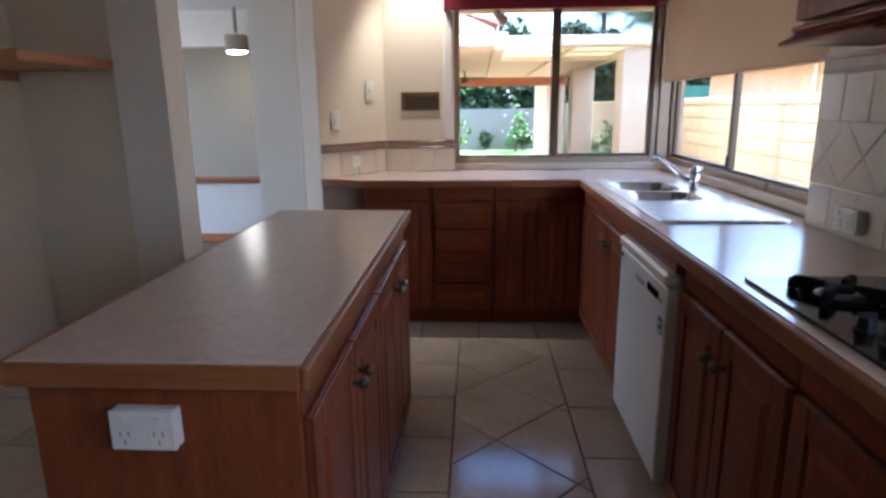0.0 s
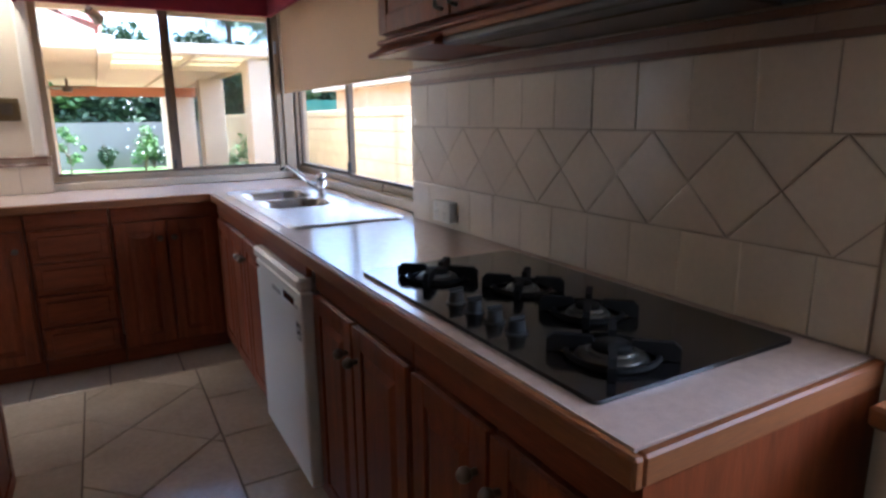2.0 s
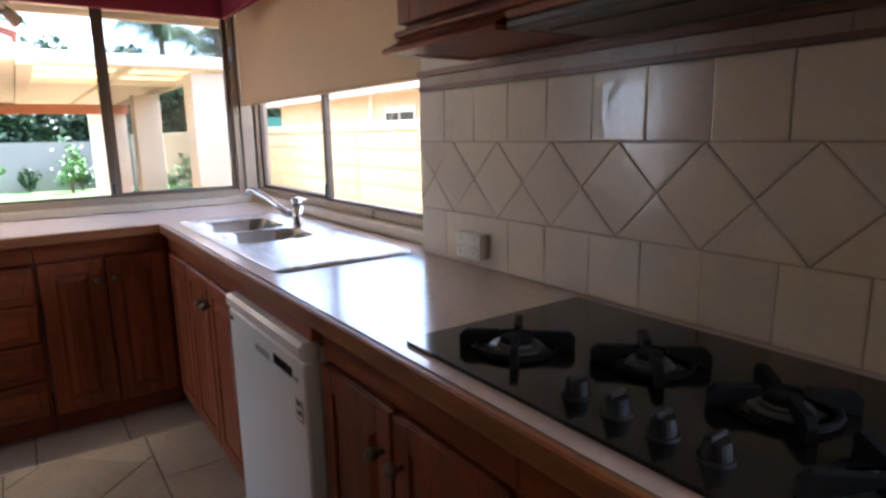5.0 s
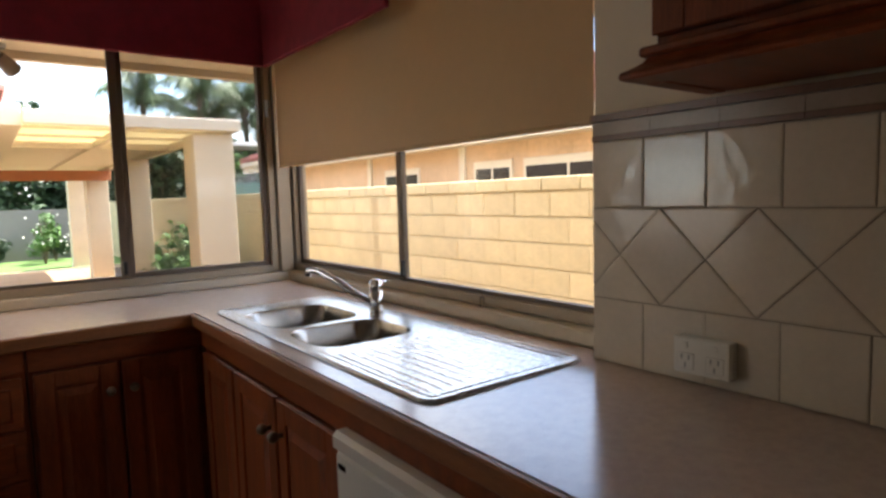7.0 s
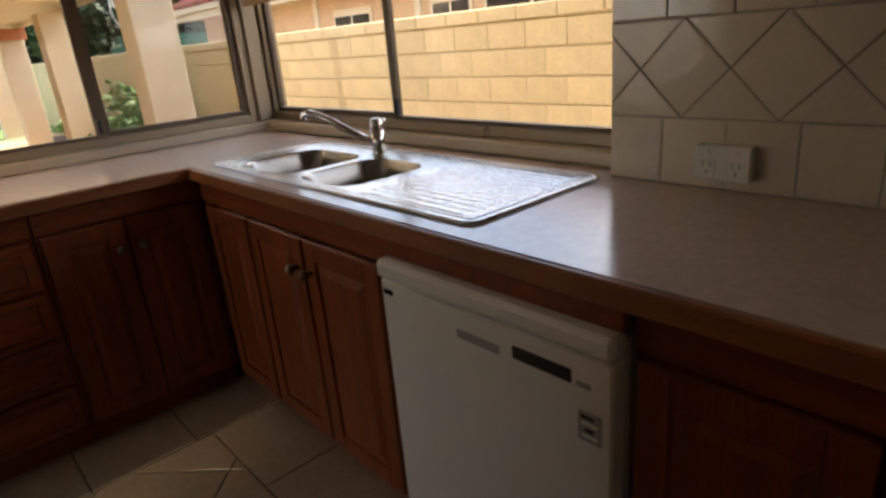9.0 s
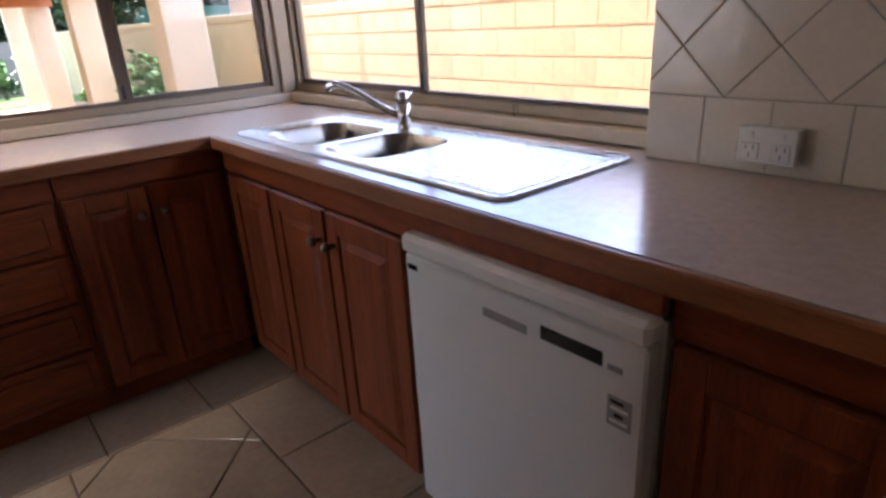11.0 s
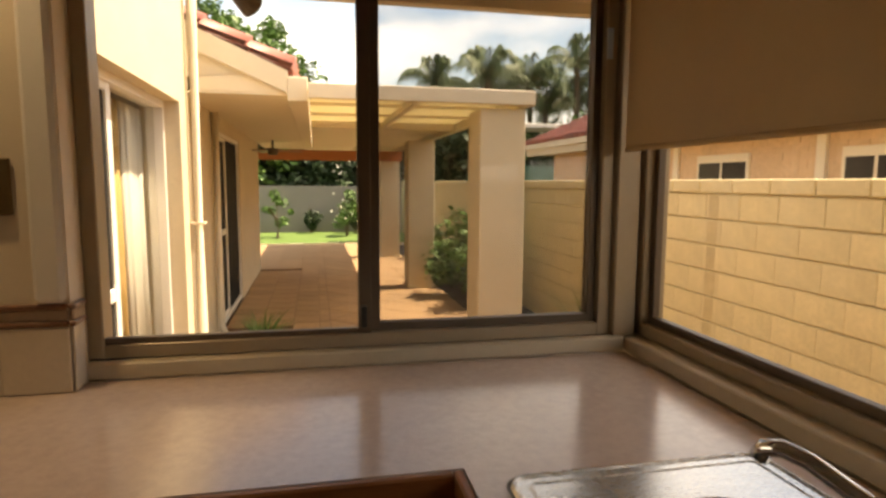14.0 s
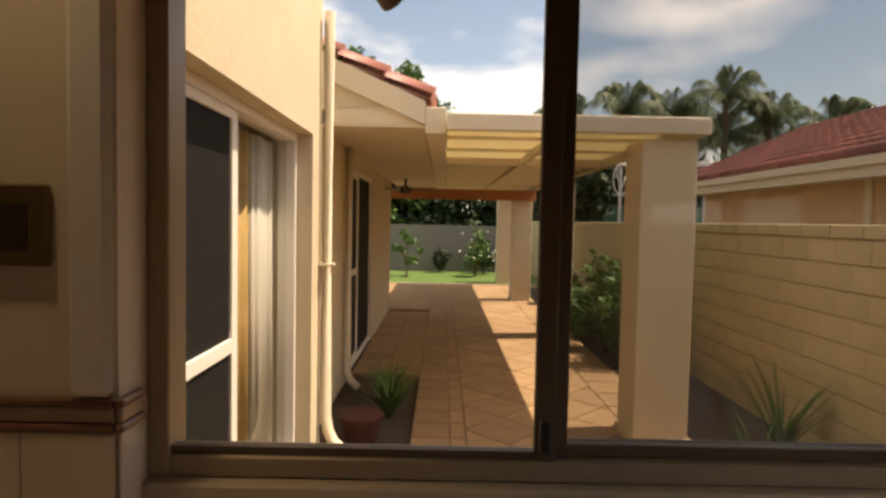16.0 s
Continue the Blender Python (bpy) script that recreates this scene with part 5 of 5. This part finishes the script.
def wall_piece(poly, u_axis, thick=0.005):
    """A glazed tile from a polygon in (along, up); u_axis 'y' faces -x at x = 0, 'x' faces -y at y = 0."""
    bm = bmesh.new()
    inner = shrink(poly, 0.0045)
    outer_ = shrink(poly, 0.0012)
    if len(inner) != len(outer_) or len(inner) < 3:
        return None
    rings = []
    ca, cb = sum(a for a, _ in poly) / len(poly), sum(b for _, b in poly) / len(poly)
    ta, tb = LEAN.gauss(0, 0.009), LEAN.gauss(0, 0.009)
    for pl, d, k in ((outer_, 0.0, 0), (outer_, thick * 0.75, 1), (inner, thick, 1)):
        rings.append([])
        for a, b in pl:
            e = d + k * ((a - ca) * ta + (b - cb) * tb)
            rings[-1].append(bm.verts.new((-e, a, b) if u_axis == "y" else (a, -e, b)))
    for p, q in zip(rings, rings[1:]):
        for i in range(len(p)):
            bm.faces.new((p[i], p[(i + 1) % len(p)], q[(i + 1) % len(p)], q[i]))
    bm.faces.new(rings[-1])
    return bm


def splashback(parent, u_axis, at, u0, u1, phase, dphase, rows):
    """Square and diamond tiles between u0 and u1. at: the wall's plane; rows: (kind, z0, z1)."""
    keep = [(-1, 0, -u0), (1, 0, u1)]
    for kind, z0, z1 in rows:
        if kind == "square":
            s, k = 0.1414, math.floor((u0 - phase) / 0.1414)
            polys = [[(phase + (k + i) * s, z0), (phase + (k + i + 1) * s, z0), (phase + (k + i + 1) * s, z1), (phase + (k + i) * s, z1)] for i in range(int((u1 - u0) / s) + 3)]
        else:
            d = 0.200
            k = math.floor((u0 - dphase) / d) - 1
            zm = (z0 + z1) / 2
            polys = []
            for i in range(int((u1 - u0) / d) + 4):
                c = dphase + (k + i) * d
                polys.append([(c - d / 2, zm), (c, z0), (c + d / 2, zm), (c, z1)])
                polys.append([(c, z0), (c + d, z0), (c + d / 2, zm)])
                polys.append([(c, z1), (c + d / 2, zm), (c + d, z1)])
        for p in polys:
            p = clip_poly(p, keep)
            if len(p) < 3 or max(a for a, _ in p) - min(a for a, _ in p) < 0.015:
                continue
            bm = wall_piece(p, u_axis)
            if bm:
                piece("tile", mesh_of("tile", bm, TILE), parent, (at, 0, 0) if u_axis == "y" else (0, at, 0))


part("grout", boxes((EX - 0.006, EX - 0.001, -2.975, WY0, 0.9005, 1.41)), GROUT, wall_east)
splashback(wall_east, "y", EX - 0.0062, -2.975, WY0, -1.464, -1.705, (("square", 0.901, 1.05), ("diamond", 1.05, 1.257), ("square", 1.257, 1.407)))
for z0, z1, d, m in ((1.408, 1.420, 0.012, TRIM_LINE), (1.4205, 1.450, 0.009, TRIM_TILE), (1.4505, 1.467, 0.018, TRIM_LINE)):
    for i in range(12):
        y1 = WY0 - i * 0.15
        y0 = max(-2.975, y1 - 0.1498)
        if y1 - y0 > 0.02:
            piece("border_tile", mesh_of("border_tile", boxes((-d, 0, y0, y1, z0, z1), bevel=0.0006), m), wall_east, (EX - 0.001, 0, 0))
part("grout", boxes((-1.2, WX0, NW - 0.006, NW - 0.001, 0.9005, 1.05)), GROUT, wall_north)
splashback(wall_north, "x", NW - 0.0062, -1.195, WX0, WX0, 0, (("square", 0.901, 1.05),))
NORTH_BORDER = ((1.051, 1.063, 0.014, TRIM_LINE), (1.0635, 1.089, 0.010, TRIM_TILE), (1.0895, 1.102, 0.016, TRIM_LINE))
for z0, z1, d, m in NORTH_BORDER:
    part("border_strip", boxes((-1.195, WX0 - 0.002, NW - d, NW - 0.001, z0, z1), bevel=0.003), m, wall_north)
for z0, z1, d, m in NORTH_BORDER:
    part("border_return", boxes((WX0 + 0.0005, WX0 + d, NW - d, NY - 0.004, z0, z1), bevel=0.003), m, wall_north)
part("tile_return", boxes((WX0 + 0.0005, WX0 + 0.007, NW - 0.006, NY - 0.004, 0.9015, 1.0495), bevel=0.002), TILE, wall_north)
ang = math.atan2(0.44, 0.33)
dl_len = math.hypot(0.44, 0.33)
place = Matrix.Translation((-1.53, 0.10, 0)) @ Matrix.Rotation(ang, 4, "Z")
for i in range(4):
    u0, u1 = i * 0.15, min(dl_len - 0.01, i * 0.15 + 0.15)
    bm = wall_piece([(u0, 0.901), (u1, 0.901), (u1, 1.05), (u0, 1.05)], "x")
    if bm:
        o = piece("tile", mesh_of("tile", bm, TILE), wall_diagonal)
        o.matrix_basis = place @ Matrix.Translation((0, -0.001, 0))
for z0, z1, d, m in NORTH_BORDER:
    o = part("border_strip", boxes((0.0, dl_len - 0.01, -d, -0.001, z0, z1), bevel=0.003), m, wall_diagonal)
    o.matrix_basis = place


# ---- floor tiles: a diagonal field inside a straight border ----
def slab_piece(poly, thick, gap, name, mat):
    bm = bmesh.new()
    a, b = shrink(poly, gap), shrink(poly, gap + 0.003)
    if len(a) != len(b) or len(a) < 3:
        return None
    rings = [[bm.verts.new((x, y, z)) for x, y in pl] for pl, z in ((a, -thick), (a, -0.0015), (b, 0.0))]
    for p, q in zip(rings, rings[1:]):
        for i in range(len(p)):
            bm.faces.new((p[i], p[(i + 1) % len(p)], q[(i + 1) % len(p)], q[i]))
    bm.faces.new(rings[-1])
    return mesh_of(name, bm, mat)


FT = 0.40
ORIGIN = (-0.512, -1.003)
inner_x0, inner_x1, inner_y0, inner_y1 = -0.69, -0.185, -3.4, -0.20
keep = [(-1, 0, -inner_x0), (1, 0, inner_x1), (0, -1, -inner_y0), (0, 1, inner_y1)]
h = FT / math.sqrt(2)
for i in range(-9, 10):
    for j in range(-9, 10):
        cx, cy = ORIGIN[0] + (i + j) * h, ORIGIN[1] + (i - j) * h
        p = clip_poly([(cx - h, cy), (cx, cy - h), (cx + h, cy), (cx, cy + h)], keep)
        if len(p) >= 3:
            me = slab_piece(p, 0.007, 0.003, "floor_tile", FLOOR_TILE)
            if me:
                piece("floor_tile", me, floor)


def grid_tiles(x0, x1, y0, y1, sx, sy, parent, thick, z, name, mat, gap=0.003):
    nx, ny = max(1, round((x1 - x0) / sx)), max(1, round((y1 - y0) / sy))
    sx, sy = (x1 - x0) / nx, (y1 - y0) / ny
    me = slab_piece([(0, 0), (sx, 0), (sx, sy), (0, sy)], thick, gap, name, mat)
    for i in range(nx):
        for j in range(ny):
            piece(name, me, parent, (x0 + i * sx, y0 + j * sy, z))


grid_tiles(inner_x1, 0.10, -3.4, -0.2, 0.36, 0.42, floor, 0.007, 0, "floor_tile", FLOOR_TILE)
grid_tiles(-1.6, 0.10, inner_y1, 0.10, 0.33, 0.38, floor, 0.007, 0, "floor_tile", FLOOR_TILE)
grid_tiles(-1.22, inner_x0, -3.43, inner_y1, 0.5, 0.37, floor, 0.007, 0, "floor_tile", FLOOR_TILE)
grid_tiles(-2.915, -1.22, -4.2, inner_y1, 0.42, 0.42, floor, 0.007, 0, "floor_tile", FLOOR_TILE)

# ---- pavers of the patio ----
grid_tiles(-0.46, -0.19, 2.2, 13.7, 0.27, 0.30, patio, 0.02, -0.12, "paver", PAVER, 0.005)
grid_tiles(-0.19, -0.08, 2.2, 13.7, 0.11, 0.30, patio, 0.02, -0.12, "paver", PAVER, 0.005)
grid_tiles(WEST, -0.4605, 5.4, 9.4, 0.335, 0.30, patio, 0.02, -0.12, "paver", PAVER, 0.007)
grid_tiles(-2.98, -0.4605, 9.62, 13.7, 0.42, 0.40, patio, 0.02, -0.12, "paver", PAVER, 0.005)
pk = [(-1, 0, 0.075), (1, 0, 1.10), (0, -1, -2.2), (0, 1, 13.7)]
hp = 0.40 / math.sqrt(2)
for i in range(-2, 44):
    for j in range(-44, 2):
        cx, cy = 0.2 + (i + j) * hp, 2.2 + (i - j) * hp
        if -0.4 < cx < 1.4 and 1.9 < cy < 14.0:
            p = clip_poly([(cx - hp, cy), (cx, cy - hp), (cx + hp, cy), (cx, cy + hp)], pk)
            if len(p) >= 3:
                me = slab_piece([(x - cx, y - cy) for x, y in p], 0.02, 0.005, "paver", PAVER)
                if me:
                    piece("paver", me, patio, (cx, cy, -0.12))
grid_tiles(1.105, 1.5, 2.2, 13.7, 0.395, 0.38, patio, 0.02, -0.12, "paver", PAVER, 0.007)

# ---- blocks of the boundary wall ----
BL, BH = 0.317, 0.169
me_b = mesh_of("block", boxes((0, 0.03, 0.0010, BL - 0.0010, 0.0055, BH - 0.0055), bevel=0.005), BLOCK)
me_d = mesh_of("block", boxes((0, 0.03, 0.0003, BL - 0.0003, 0.0052, BH - 0.0052), bevel=0.0022), BLOCK)   # tighter end joints below the top course
me_c = mesh_of("cap_block", boxes((-0.012, 0.03, 0.003, BL - 0.003, 0.003, 0.09), bevel=0.006), BLOCK)
far = bmesh.new()
cap_z = FTOP - 0.092
for r in range(10):
    z = cap_z - (r + 1) * BH
    if z < -0.35:
        break
    y = -2.763 + (BL / 2 if r % 2 else 0)
    k = 0
    while y < 16.7:
        if y < 9.5 and k < 31:
            piece("block", me_d if r else me_b, fence, (FX, y, z))
        else:
            box(far, FX, FX + 0.03, y + 0.004, y + BL - 0.004, z + 0.004, z + BH - 0.004)
        y += BL
        k += 1
y = -2.70
while y < 16.7:
    piece("cap_block", me_c, fence, (FX, y, cap_z))
    y += BL
stain = bmesh.new()
for r in range(9):
    z = cap_z - (r + 1) * BH
    box(stain, FX - 0.0012, FX + 0.01, 2.50 + 0.006 * (r % 3), 2.60 + 0.006 * (r % 2), z + 0.010, z + BH - 0.010)
part("weather_stain", stain, BLOCK_STAIN, fence, "brown weather stain down the blocks")
tagged(part("far_blocks", far, BLOCK, fence), kind="stuff")
tiled_slope(nroof, Matrix.Translation((-0.55, 11.9, 2.15)) @ pose(0, 0, 0, 0, 0, -90) @ pose(0, 0, 0, math.degrees(math.atan2(1.35, 3.1)), 0, 0), 11.0, 3.1, 0.22, 0.30)
